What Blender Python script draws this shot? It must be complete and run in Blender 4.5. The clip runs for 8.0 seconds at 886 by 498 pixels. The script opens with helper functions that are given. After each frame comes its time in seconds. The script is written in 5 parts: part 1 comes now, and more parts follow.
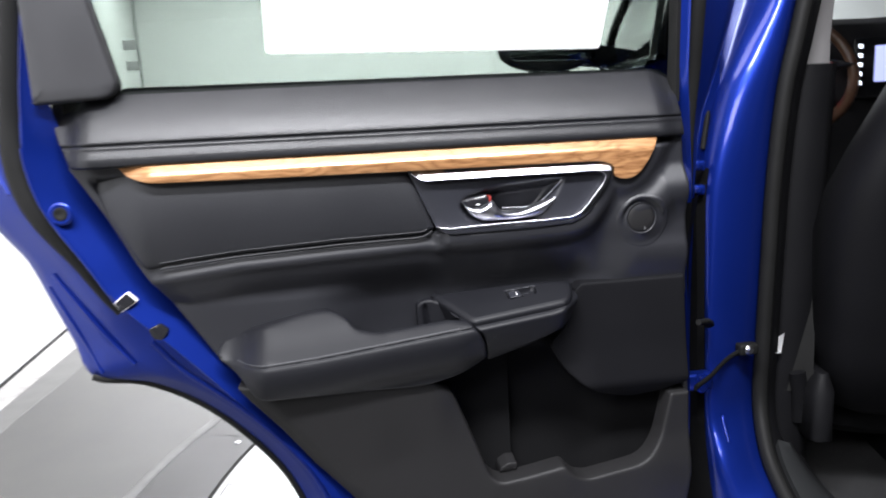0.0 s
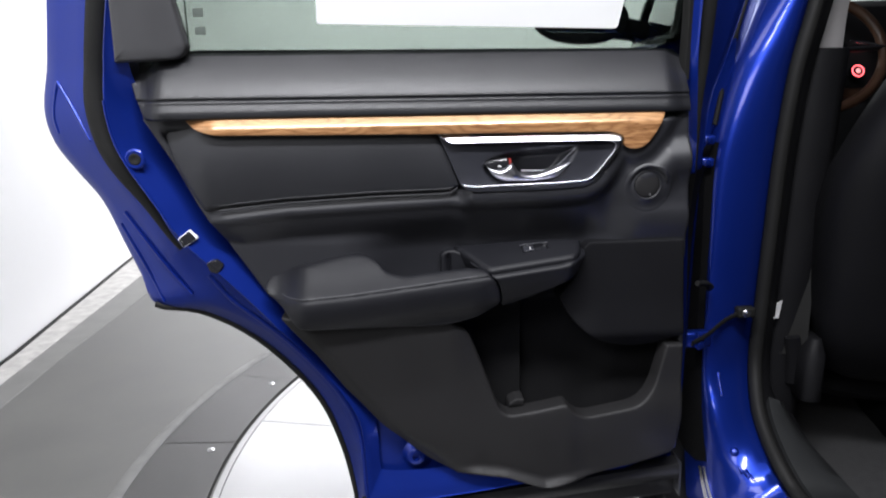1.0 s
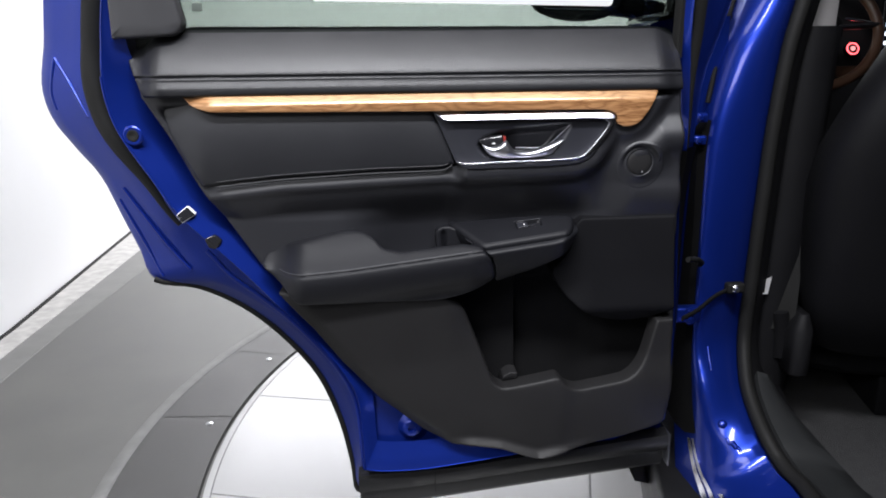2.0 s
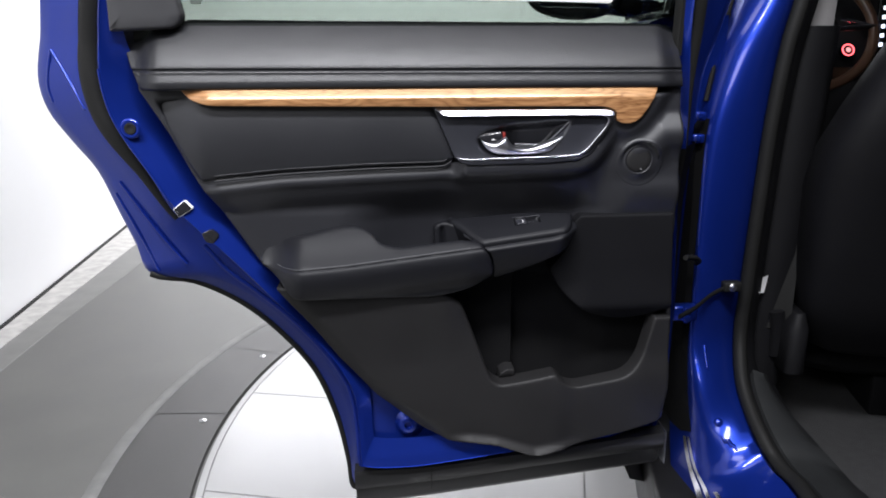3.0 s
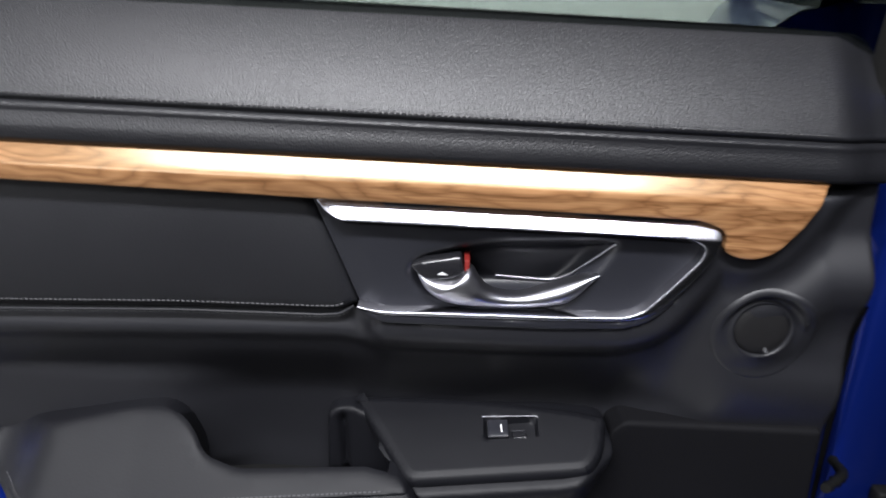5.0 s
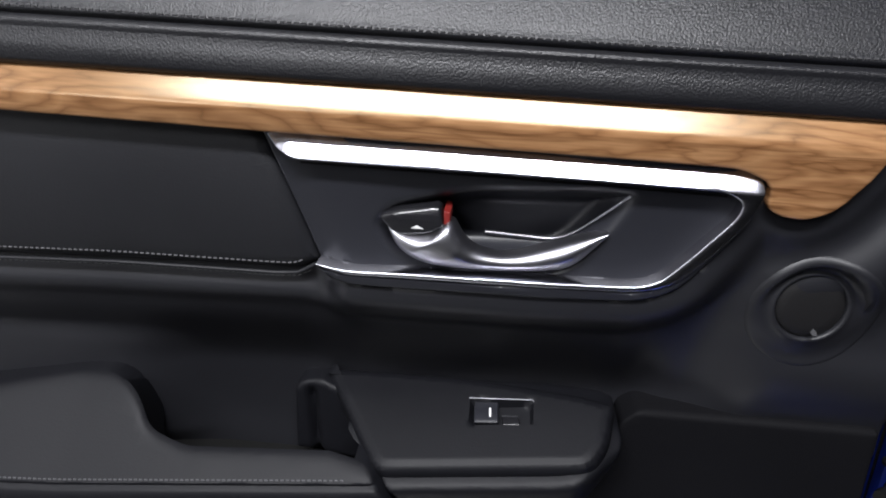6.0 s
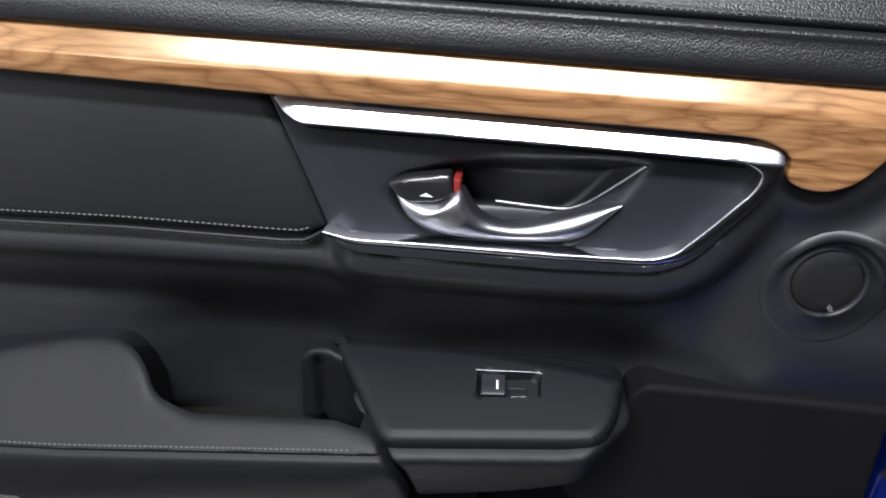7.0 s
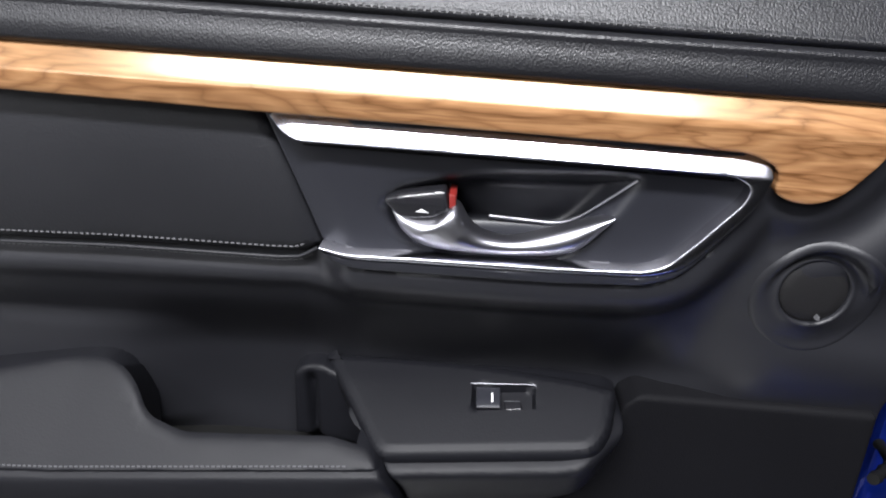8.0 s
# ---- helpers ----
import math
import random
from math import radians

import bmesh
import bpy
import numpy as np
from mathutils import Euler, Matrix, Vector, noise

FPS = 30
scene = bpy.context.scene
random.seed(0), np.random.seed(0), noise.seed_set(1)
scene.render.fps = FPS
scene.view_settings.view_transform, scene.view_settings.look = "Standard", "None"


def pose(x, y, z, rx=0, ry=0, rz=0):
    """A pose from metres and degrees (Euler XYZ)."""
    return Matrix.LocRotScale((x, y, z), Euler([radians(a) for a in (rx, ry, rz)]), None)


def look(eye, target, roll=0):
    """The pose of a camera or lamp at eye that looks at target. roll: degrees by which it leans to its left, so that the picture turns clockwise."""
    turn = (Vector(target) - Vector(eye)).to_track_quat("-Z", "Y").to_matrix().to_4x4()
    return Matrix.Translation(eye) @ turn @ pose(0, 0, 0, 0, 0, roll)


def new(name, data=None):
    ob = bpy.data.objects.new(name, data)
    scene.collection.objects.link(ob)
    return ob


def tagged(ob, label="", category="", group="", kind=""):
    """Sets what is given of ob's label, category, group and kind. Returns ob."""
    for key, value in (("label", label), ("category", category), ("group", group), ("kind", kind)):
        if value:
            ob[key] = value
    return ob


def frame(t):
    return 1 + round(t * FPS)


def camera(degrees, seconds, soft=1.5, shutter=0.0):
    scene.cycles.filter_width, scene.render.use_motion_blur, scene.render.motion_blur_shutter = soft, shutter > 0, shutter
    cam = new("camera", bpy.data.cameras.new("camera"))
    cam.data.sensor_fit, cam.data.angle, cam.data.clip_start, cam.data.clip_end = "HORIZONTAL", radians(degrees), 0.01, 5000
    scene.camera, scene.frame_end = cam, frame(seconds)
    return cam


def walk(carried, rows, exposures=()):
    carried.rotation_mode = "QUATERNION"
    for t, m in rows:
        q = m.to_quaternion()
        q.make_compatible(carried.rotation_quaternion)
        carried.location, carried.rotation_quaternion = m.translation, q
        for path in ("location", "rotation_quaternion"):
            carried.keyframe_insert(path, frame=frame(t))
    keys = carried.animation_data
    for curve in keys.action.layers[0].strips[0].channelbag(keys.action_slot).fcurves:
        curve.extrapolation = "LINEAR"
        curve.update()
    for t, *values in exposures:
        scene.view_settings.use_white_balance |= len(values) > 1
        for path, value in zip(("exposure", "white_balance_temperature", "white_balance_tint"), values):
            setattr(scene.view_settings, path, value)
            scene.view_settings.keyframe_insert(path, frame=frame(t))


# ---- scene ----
cam = camera(64.2, 8.0, 1.8, 0.5)
PATH = [
    (0, (0.143, 0.145, 1.186), (0.341, 2.099, 0.8235), -3.4),
    (0.1, (0.154, 0.115, 1.188), (0.312, 2.077, 0.836), -2.8),
    (0.3, (0.147, 0.082, 1.187), (0.313, 2.048, 0.856), -1.3),
    (0.5, (0.142, 0.061, 1.19), (0.274, 2.028, 0.853), -1.5),
    (1, (0.146, 0.026, 1.192), (0.247, 1.971, 0.737), -1.3),
    (1.5, (0.149, 0.009, 1.196), (0.252, 1.94, 0.685), -1.3),
    (3, (0.138, 0.011, 1.189), (0.268, 1.938, 0.669), -0.6),
    (3.5, (0.154, 0.088, 1.193), (0.294, 2.015, 0.676), -0.8),
    (3.7, (0.167, 0.163, 1.209), (0.314, 2.089, 0.691), -1.2),
    (4, (0.181, 0.286, 1.252), (0.329, 2.212, 0.735), -1.7),
    (4.2, (0.203, 0.365, 1.255), (0.36, 2.294, 0.752), -1.8),
    (4.5, (0.256, 0.473, 1.25), (0.385, 2.395, 0.711), -1.4),
    (4.6, (0.269, 0.5, 1.242), (0.386, 2.426, 0.715), -1.3),
    (4.7, (0.274, 0.534, 1.251), (0.363, 2.449, 0.681), 0.1),
    (5.8, (0.325, 0.677, 1.211), (0.191, 2.536, 0.486), 2.5),
    (6, (0.326, 0.687, 1.209), (0.193, 2.537, 0.462), 2.8),
    (6.5, (0.323, 0.693, 1.206), (0.16, 2.517, 0.404), 3.2),
    (7, (0.324, 0.693, 1.203), (0.18, 2.514, 0.389), 3.4),
    (7.5, (0.321, 0.691, 1.201), (0.21, 2.515, 0.388), 3.7),
    (8, (0.314, 0.69, 1.206), (0.23, 2.529, 0.423), 3.5),
]
walk(cam, [(t, look(eye, target, roll)) for t, eye, target, roll in PATH],
     [(0, 0.55), (0.5, 0.15), (1.0, 0.0), (4.5, -0.05), (6, -0.5), (6.5, -0.3), (7.0, -0.02), (7.5, 0.12), (8, 0.18)])

# ---- world and lights ----
world = bpy.data.worlds.new("world")
scene.world = world
world.use_nodes = True
world.node_tree.nodes["Background"].inputs[0].default_value = (0.9, 0.95, 1.0, 1)
world.node_tree.nodes["Background"].inputs[1].default_value = 0.3


def area(name, place, size_x, size_y, watts, target, colour=(0.95, 0.955, 1.0)):
    d = bpy.data.lights.new(name, "AREA")
    d.shape, d.size, d.size_y, d.energy, d.color = "RECTANGLE", size_x, size_y, watts, colour
    ob = new(name, d)
    ob.matrix_world = look(place, target)
    return ob


# ceiling panels of the photo booth
area("booth_lamp", (0.08, -0.47, 3.25), 2.1, 0.32, 225, (0.08, -0.47, 0))
area("booth_lamp", (-0.7, 4.6, 3.25), 1.0, 2.6, 130, (-1.6, 4.6, 0.5))
area("booth_lamp", (-0.9, 0.6, 3.25), 0.5, 2.2, 28, (-1.7, 0.4, 1.0))
area("booth_lamp", (-1.15, -1.9, 3.0), 1.6, 0.8, 54, (0.1, 1.0, 0.9))
area("booth_lamp", (1.5, 8.0, 3.25), 7.0, 1.6, 900, (1.5, 8.8, 0))


# ---- materials ----
def mat(name, colour, rough=0.5, metal=0.0, coat=0.0, vary=0.15, scale=12.0, bump=0.0, bump_scale=400.0, bump_dist=0.001, spec=0.5, second=None):
    m = bpy.data.materials.new(name)
    m.use_nodes = True
    nt = m.node_tree
    b = nt.nodes["Principled BSDF"]
    b.inputs["Metallic"].default_value = metal
    b.inputs["Coat Weight"].default_value = coat
    b.inputs["Coat Roughness"].default_value = 0.04 if metal < 0.5 else 0.10
    b.inputs["Specular IOR Level"].default_value = spec
    tc = nt.nodes.new("ShaderNodeTexCoord")
    n = nt.nodes.new("ShaderNodeTexNoise")
    n.inputs["Scale"].default_value, n.inputs["Detail"].default_value = scale, 6
    nt.links.new(tc.outputs["Object"], n.inputs["Vector"])
    mix = nt.nodes.new("ShaderNodeMix")
    mix.data_type = "RGBA"
    lo = [c * (1 - vary) for c in colour]
    hi = second or [min(1, c * (1 + vary)) for c in colour]
    mix.inputs["A"].default_value, mix.inputs["B"].default_value = (*lo, 1), (*hi, 1)
    nt.links.new(n.outputs["Fac"], mix.inputs["Factor"])
    nt.links.new(mix.outputs["Result"], b.inputs["Base Color"])
    mr = nt.nodes.new("ShaderNodeMapRange")
    mr.inputs["To Min"].default_value, mr.inputs["To Max"].default_value = max(0.02, rough * 0.85), min(1, rough * 1.15)
    nt.links.new(n.outputs["Fac"], mr.inputs["Value"])
    nt.links.new(mr.outputs["Result"], b.inputs["Roughness"])
    if bump:
        f = nt.nodes.new("ShaderNodeTexVoronoi" if bump_scale > 250 else "ShaderNodeTexNoise")
        f.inputs["Scale"].default_value = bump_scale
        nt.links.new(tc.outputs["Object"], f.inputs["Vector"])
        bp = nt.nodes.new("ShaderNodeBump")
        bp.inputs["Strength"].default_value, bp.inputs["Distance"].default_value = abs(bump), bump_dist
        bp.invert = bump < 0
        nt.links.new(f.outputs[0], bp.inputs["Height"])
        nt.links.new(bp.outputs["Normal"], b.inputs["Normal"])
    return m


def wood_material():
    m = bpy.data.materials.new("glossy_wood")
    m.use_nodes = True
    nt = m.node_tree
    b = nt.nodes["Principled BSDF"]
    b.inputs["Roughness"].default_value = 0.23
    b.inputs["Coat Weight"].default_value = 0.2
    b.inputs["Coat Roughness"].default_value = 0.18
    b.inputs["Specular IOR Level"].default_value = 0.8
    b.inputs["Specular Tint"].default_value = (1.0, 0.82, 0.52, 1)
    tc = nt.nodes.new("ShaderNodeTexCoord")
    sep = nt.nodes.new("ShaderNodeSeparateXYZ")
    nt.links.new(tc.outputs["Object"], sep.inputs[0])

    def noise(stretch, scale, detail, distortion=0.0):
        mp = nt.nodes.new("ShaderNodeMapping")
        mp.inputs["Scale"].default_value = stretch
        nt.links.new(tc.outputs["Object"], mp.inputs["Vector"])
        n = nt.nodes.new("ShaderNodeTexNoise")
        n.inputs["Scale"].default_value, n.inputs["Detail"].default_value, n.inputs["Distortion"].default_value = scale, detail, distortion
        nt.links.new(mp.outputs["Vector"], n.inputs["Vector"])
        return n.outputs["Fac"]

    def math_node(op, a, *numbers):
        n = nt.nodes.new("ShaderNodeMath")
        n.operation = op
        nt.links.new(a, n.inputs[0])
        for i, v in enumerate(numbers):
            if isinstance(v, (int, float)):
                n.inputs[i + 1].default_value = v
            else:
                nt.links.new(v, n.inputs[i + 1])
        return n.outputs[0]

    def ramp_of(fac, stops):
        r = nt.nodes.new("ShaderNodeValToRGB")
        e = r.color_ramp.elements
        e[0].position, e[0].color = stops[0][0], (*stops[0][1], 1)
        e[1].position, e[1].color = stops[-1][0], (*stops[-1][1], 1)
        for at_, c in stops[1:-1]:
            e.new(at_).color = (*c, 1)
        nt.links.new(fac, r.inputs["Fac"])
        return r.outputs["Color"]

    def multiply(a, b_, fac):
        n = nt.nodes.new("ShaderNodeMix")
        n.data_type, n.blend_type = "RGBA", "MULTIPLY"
        if isinstance(fac, float):
            n.inputs["Factor"].default_value = fac
        else:
            nt.links.new(fac, n.inputs["Factor"])
        nt.links.new(a, n.inputs["A"])
        nt.links.new(b_, n.inputs["B"])
        return n.outputs["Result"]

    # growth rings: bands along the strip, bent by a slow noise
    bend = noise((3.4, 2.0, 17.0), 1.4, 4, 0.7)
    rings = math_node("PINGPONG", math_node("MULTIPLY_ADD", bend, 19.0, math_node("MULTIPLY", sep.outputs["Z"], 210.0)), 1.0)
    colour = ramp_of(rings, [(0.0, (0.225, 0.108, 0.046)), (0.16, (0.285, 0.140, 0.061)), (0.5, (0.345, 0.178, 0.080)), (1.0, (0.395, 0.210, 0.098))])
    # thin dark veins that wander, closer together towards the knotty end
    vein = math_node("ABSOLUTE", math_node("SUBTRACT", noise((4.5, 3.0, 62.0), 1.5, 3, 0.8), 0.5))
    dark = ramp_of(vein, [(0.0, (0.48, 0.42, 0.37)), (0.02, (0.72, 0.67, 0.62)), (0.05, (1, 1, 1))])
    more = nt.nodes.new("ShaderNodeMapRange")
    more.inputs["From Min"].default_value, more.inputs["From Max"].default_value = 0.10, 0.48
    more.inputs["To Min"].default_value, more.inputs["To Max"].default_value = 0.4, 0.8
    nt.links.new(sep.outputs["X"], more.inputs["Value"])
    colour = multiply(colour, dark, more.outputs["Result"])
    # pores and broad light and dark patches
    colour = multiply(colour, ramp_of(noise((9.0, 20.0, 150.0), 4.0, 5), [(0.32, (0.55, 0.5, 0.45)), (0.6, (1, 1, 1))]), 0.5)
    colour = multiply(colour, ramp_of(noise((1.0, 1.0, 2.5), 5.0, 2), [(0.35, (0.55, 0.52, 0.5)), (0.6, (1, 1, 1))]), 0.5)
    nt.links.new(colour, b.inputs["Base Color"])
    return m


def glass_material(name, tint, gloss=0.04):
    m = bpy.data.materials.new(name)
    m.use_nodes = True
    nt = m.node_tree
    out = nt.nodes["Material Output"]
    tr = nt.nodes.new("ShaderNodeBsdfTransparent")
    tr.inputs[0].default_value = (*tint, 1)
    gl = nt.nodes.new("ShaderNodeBsdfGlossy")
    gl.inputs["Roughness"].default_value = 0.02
    lw = nt.nodes.new("ShaderNodeLayerWeight")
    lw.inputs[0].default_value = 0.5
    pw = nt.nodes.new("ShaderNodeMath")
    pw.operation = "POWER"
    pw.inputs[1].default_value = 5.0
    nt.links.new(lw.outputs["Facing"], pw.inputs[0])
    fz = nt.nodes.new("ShaderNodeMath")
    fz.operation = "MULTIPLY_ADD"
    fz.inputs[1].default_value, fz.inputs[2].default_value = 0.9, gloss
    nt.links.new(pw.outputs[0], fz.inputs[0])
    mx = nt.nodes.new("ShaderNodeMixShader")
    nt.links.new(fz.outputs[0], mx.inputs[0])
    nt.links.new(tr.outputs[0], mx.inputs[1])
    nt.links.new(gl.outputs[0], mx.inputs[2])
    nt.links.new(mx.outputs[0], out.inputs["Surface"])
    return m


def glow(name, colour, strength):
    m = bpy.data.materials.new(name)
    m.use_nodes = True
    b = m.node_tree.nodes["Principled BSDF"]
    b.inputs["Base Color"].default_value = (*colour, 1)
    b.inputs["Emission Color"].default_value = (*colour, 1)
    b.inputs["Emission Strength"].default_value = strength
    return m


LEATHER = mat("black_leather", (0.0120, 0.0124, 0.0148), 0.48, spec=0.38, bump=0.25, bump_scale=620, bump_dist=0.0004, vary=0.12)
GRAIN = mat("grained_black_leather", (0.0085, 0.0087, 0.0104), 0.35, spec=0.37, bump=-0.34, bump_scale=860, bump_dist=0.0005, vary=0.10)
SOFT = mat("black_soft_plastic", (0.0138, 0.0141, 0.0170), 0.43, spec=0.44, bump=0.1, bump_scale=900, bump_dist=0.0002, vary=0.12)
# Darker than the other lining: the armrest's shade is put into its colour.
ARMSHADED = mat("shaded_armrest_vinyl", (0.0048, 0.0050, 0.0068), 0.52, spec=0.24, bump=0.14, bump_scale=700, bump_dist=0.0003, vary=0.12)
# Blacker than the lining: shade inside the map pocket put into the colour.
POCKETSHADE = mat("shaded_pocket_plastic", (0.0045, 0.0045, 0.005), 0.7, spec=0.14, bump=0.2, bump_scale=800, bump_dist=0.0003)
GARNISH = mat("black_ribbed_plastic", (0.008, 0.008, 0.0086), 0.46, spec=0.3, bump=0.25, bump_scale=800, bump_dist=0.0003, vary=0.15)
HARD = mat("black_hard_plastic", (0.0108, 0.0105, 0.0110), 0.55, spec=0.24, bump=0.25, bump_scale=800, bump_dist=0.0003, vary=0.15)
# Near black: the armrest's shade on the loudspeaker panel is in this colour.
DARK = mat("shaded_panel_black", (0.0042, 0.0042, 0.0052), 0.7, spec=0.11, bump=0.3, bump_scale=900, bump_dist=0.0004)
GLOSS = mat("gloss_black_plastic", (0.012, 0.012, 0.014), 0.18, vary=0.1)
SATIN = mat("satin_dark_plastic", (0.0180, 0.0187, 0.0235), 0.36, spec=0.45, vary=0.1)
SILVER = mat("satin_silver", (0.48, 0.48, 0.52), 0.34, metal=1.0, vary=0.04)
CHROME = mat("satin_chrome", (0.54, 0.54, 0.59), 0.22, metal=1.0, vary=0.04)
STEEL = mat("bright_steel", (0.55, 0.55, 0.56), 0.3, metal=1.0, vary=0.15, scale=40)
WOOD = wood_material()
BLUE = mat("blue_car_paint", (0.0065, 0.022, 0.205), 0.34, metal=0.55, coat=0.5, vary=0.12, scale=3, spec=0.06)
# Near black for the sheets that stand in for shade at the hinges.
GAPSHADE = mat("gap_shade_black", (0.003, 0.003, 0.0032), 0.8, spec=0.06, vary=0.3, scale=30)
RUBBER = mat("black_rubber", (0.009, 0.009, 0.0088), 0.6, spec=0.15, vary=0.2, scale=30)
TRIMGREY = mat("dark_grey_pillar_trim", (0.036, 0.036, 0.039), 0.55, bump=0.2, bump_scale=700, bump_dist=0.0003)
DARKTHREAD = mat("dark_thread", (0.04, 0.04, 0.042), 0.7)
THREAD = mat("grey_thread", (0.075, 0.075, 0.08), 0.7)
RED = mat("red_plastic", (0.19, 0.016, 0.013), 0.45)
WHITEMARK = mat("white_print", (0.75, 0.75, 0.75), 0.5)


def paper_material():
    m = bpy.data.materials.new("white_paper_sheet")
    m.use_nodes = True
    nt = m.node_tree
    di, tl, mx = nt.nodes.new("ShaderNodeBsdfDiffuse"), nt.nodes.new("ShaderNodeBsdfTranslucent"), nt.nodes.new("ShaderNodeMixShader")
    di.inputs[0].default_value = tl.inputs[0].default_value = (0.96, 0.96, 0.96, 1)
    mx.inputs[0].default_value = 0.5
    nt.links.new(di.outputs[0], mx.inputs[1])
    nt.links.new(tl.outputs[0], mx.inputs[2])
    nt.links.new(mx.outputs[0], nt.nodes["Material Output"].inputs["Surface"])
    return m


SHEET = paper_material()
PAPER = mat("white_paper", (0.9, 0.9, 0.9), 0.7, vary=0.02)
TINT = glass_material("tinted_glass", (0.36, 0.395, 0.37))
CLEAR = glass_material("windscreen_glass", (0.86, 0.92, 0.9))
DOORGLASS = glass_material("front_door_glass", (0.5, 0.57, 0.53))
WALLPAINT = mat("white_wall_paint", (0.82, 0.82, 0.82), 0.6, vary=0.03, scale=2, bump=0.05, bump_scale=60)
FLOORGREY = mat("grey_booth_floor", (0.076, 0.076, 0.070), 0.5, vary=0.38, scale=3.2, bump=0.1, bump_scale=90)
# Grey of the unseen walls, set by how dark the door's reflections are.
WALLDIM = mat("unseen_wall_grey", (0.3, 0.3, 0.31), 0.7, vary=0.1, scale=2)
CEILGREY = mat("grey_ceiling", (0.09, 0.09, 0.092), 0.8, vary=0.1, scale=2)
ETCH = mat("etched_glass", (0.085, 0.10, 0.09), 0.6, spec=0.2)
FLOORLIGHT = mat("worn_light_concrete", (0.36, 0.35, 0.335), 0.6, vary=0.55, scale=16, bump=0.1, bump_scale=60)
FLOORMID = mat("scuffed_grey_concrete", (0.125, 0.125, 0.118), 0.55, vary=0.4, scale=9, bump=0.1, bump_scale=80)
RINGGREY = mat("dark_ring_cover", (0.042, 0.041, 0.040), 0.5, vary=0.3, scale=6, bump=0.1, bump_scale=120)
WORNBAND = mat("worn_band", (0.125, 0.125, 0.12), 0.6, vary=0.5, scale=14)
TILE = mat("white_floor_tile", (0.40, 0.40, 0.395), 0.25, vary=0.04, scale=5)
GROUT = mat("grey_grout", (0.2, 0.2, 0.2), 0.8)
CARPET = mat("black_carpet", (0.042, 0.042, 0.043), 0.95, spec=0.1, bump=0.8, bump_scale=700, bump_dist=0.002, vary=0.3, scale=60)
SEATMAT = mat("black_seat_leather", (0.0060, 0.0060, 0.0068), 0.55, spec=0.12, bump=0.3, bump_scale=500, bump_dist=0.0004)
BEIGE = mat("light_grey_pillar_trim", (0.13, 0.125, 0.125), 0.7)
DASHMAT = mat("black_dash_vinyl", (0.022, 0.022, 0.024), 0.5, spec=0.35, bump=0.2, bump_scale=600, bump_dist=0.0003)
SCUFF = mat("grained_sill_plastic", (0.014, 0.0148, 0.0155), 0.55, spec=0.22, bump=0.3, bump_scale=700, bump_dist=0.0004, vary=0.25, scale=20)
WHEELWOOD = mat("brown_wheel_rim", (0.10, 0.05, 0.03), 0.35)


# ---- mesh helpers ----
def part(name, bm, material, parent, label="", smooth=True):
    bmesh.ops.recalc_face_normals(bm, faces=bm.faces)
    me = bpy.data.meshes.new(name)
    if smooth:
        for f in bm.faces:
            f.smooth = True
    bm.to_mesh(me)
    bm.free()
    if smooth:
        me.set_sharp_from_angle(angle=radians(50))
    me.materials.append(material)
    ob = new(name, me)
    if parent:
        ob.parent = parent
    if label:
        tagged(ob, label)
    return ob


def thing(name, label, category, place=(0, 0, 0), turn=0.0, group="", kind=""):
    ob = new(name)
    ob.matrix_world = pose(*place, 0, 0, turn)
    ob.empty_display_size = 0.05
    return tagged(ob, label, category, group, kind)


def ramp01(a, b, v):
    t = min(1.0, max(0.0, (v - a) / (b - a)))
    return t * t * (3 - 2 * t)


def along(table, v):
    """Linear reading of a table of (at, value)."""
    if v <= table[0][0]:
        return table[0][1]
    for (a, p), (b, q) in zip(table, table[1:]):
        if v <= b:
            return p + (q - p) * (v - a) / (b - a)
    return table[-1][1]


def eased(table, v, h=0.003):
    """The same reading, with its corners softened."""
    return (along(table, v - h) + 2 * along(table, v) + along(table, v + h)) / 4


def fillet(pts, seg=5):
    """An outline with its corners rounded: points (x, z, radius)."""
    out, n = [], len(pts)
    for i in range(n):
        p = Vector(pts[i][:2])
        r = pts[i][2] if len(pts[i]) > 2 else 0
        if not r:
            out.append(p)
            continue
        a, b = Vector(pts[i - 1][:2]) - p, Vector(pts[(i + 1) % n][:2]) - p
        k = min(r, a.length * 0.48, b.length * 0.48)
        pa, pb = p + a.normalized() * k, p + b.normalized() * k
        for j in range(seg + 1):
            t = j / seg
            out.append(pa * (1 - t) ** 2 + p * 2 * t * (1 - t) + pb * t * t)
    clean = [out[0]]
    for q in out[1:]:
        if (q - clean[-1]).length > 1e-5:
            clean.append(q)
    if (clean[0] - clean[-1]).length < 1e-5:
        clean.pop()
    area2 = sum(clean[i - 1].x * clean[i].y - clean[i].x * clean[i - 1].y for i in range(len(clean)))
    return clean if area2 > 0 else clean[::-1]


def inward(poly, d):
    out, n = [], len(poly)
    for i in range(n):
        a, p, b = poly[i - 1], poly[i], poly[(i + 1) % n]
        u, v = (p - a).normalized(), (b - p).normalized()
        nu, nv = Vector((-u.y, u.x)), Vector((-v.y, v.x))
        m = nu + nv
        m = nu if m.length < 1e-4 else m.normalized()
        k = d / max(0.45, m.dot(nu))
        out.append(p + m * k)
    return out


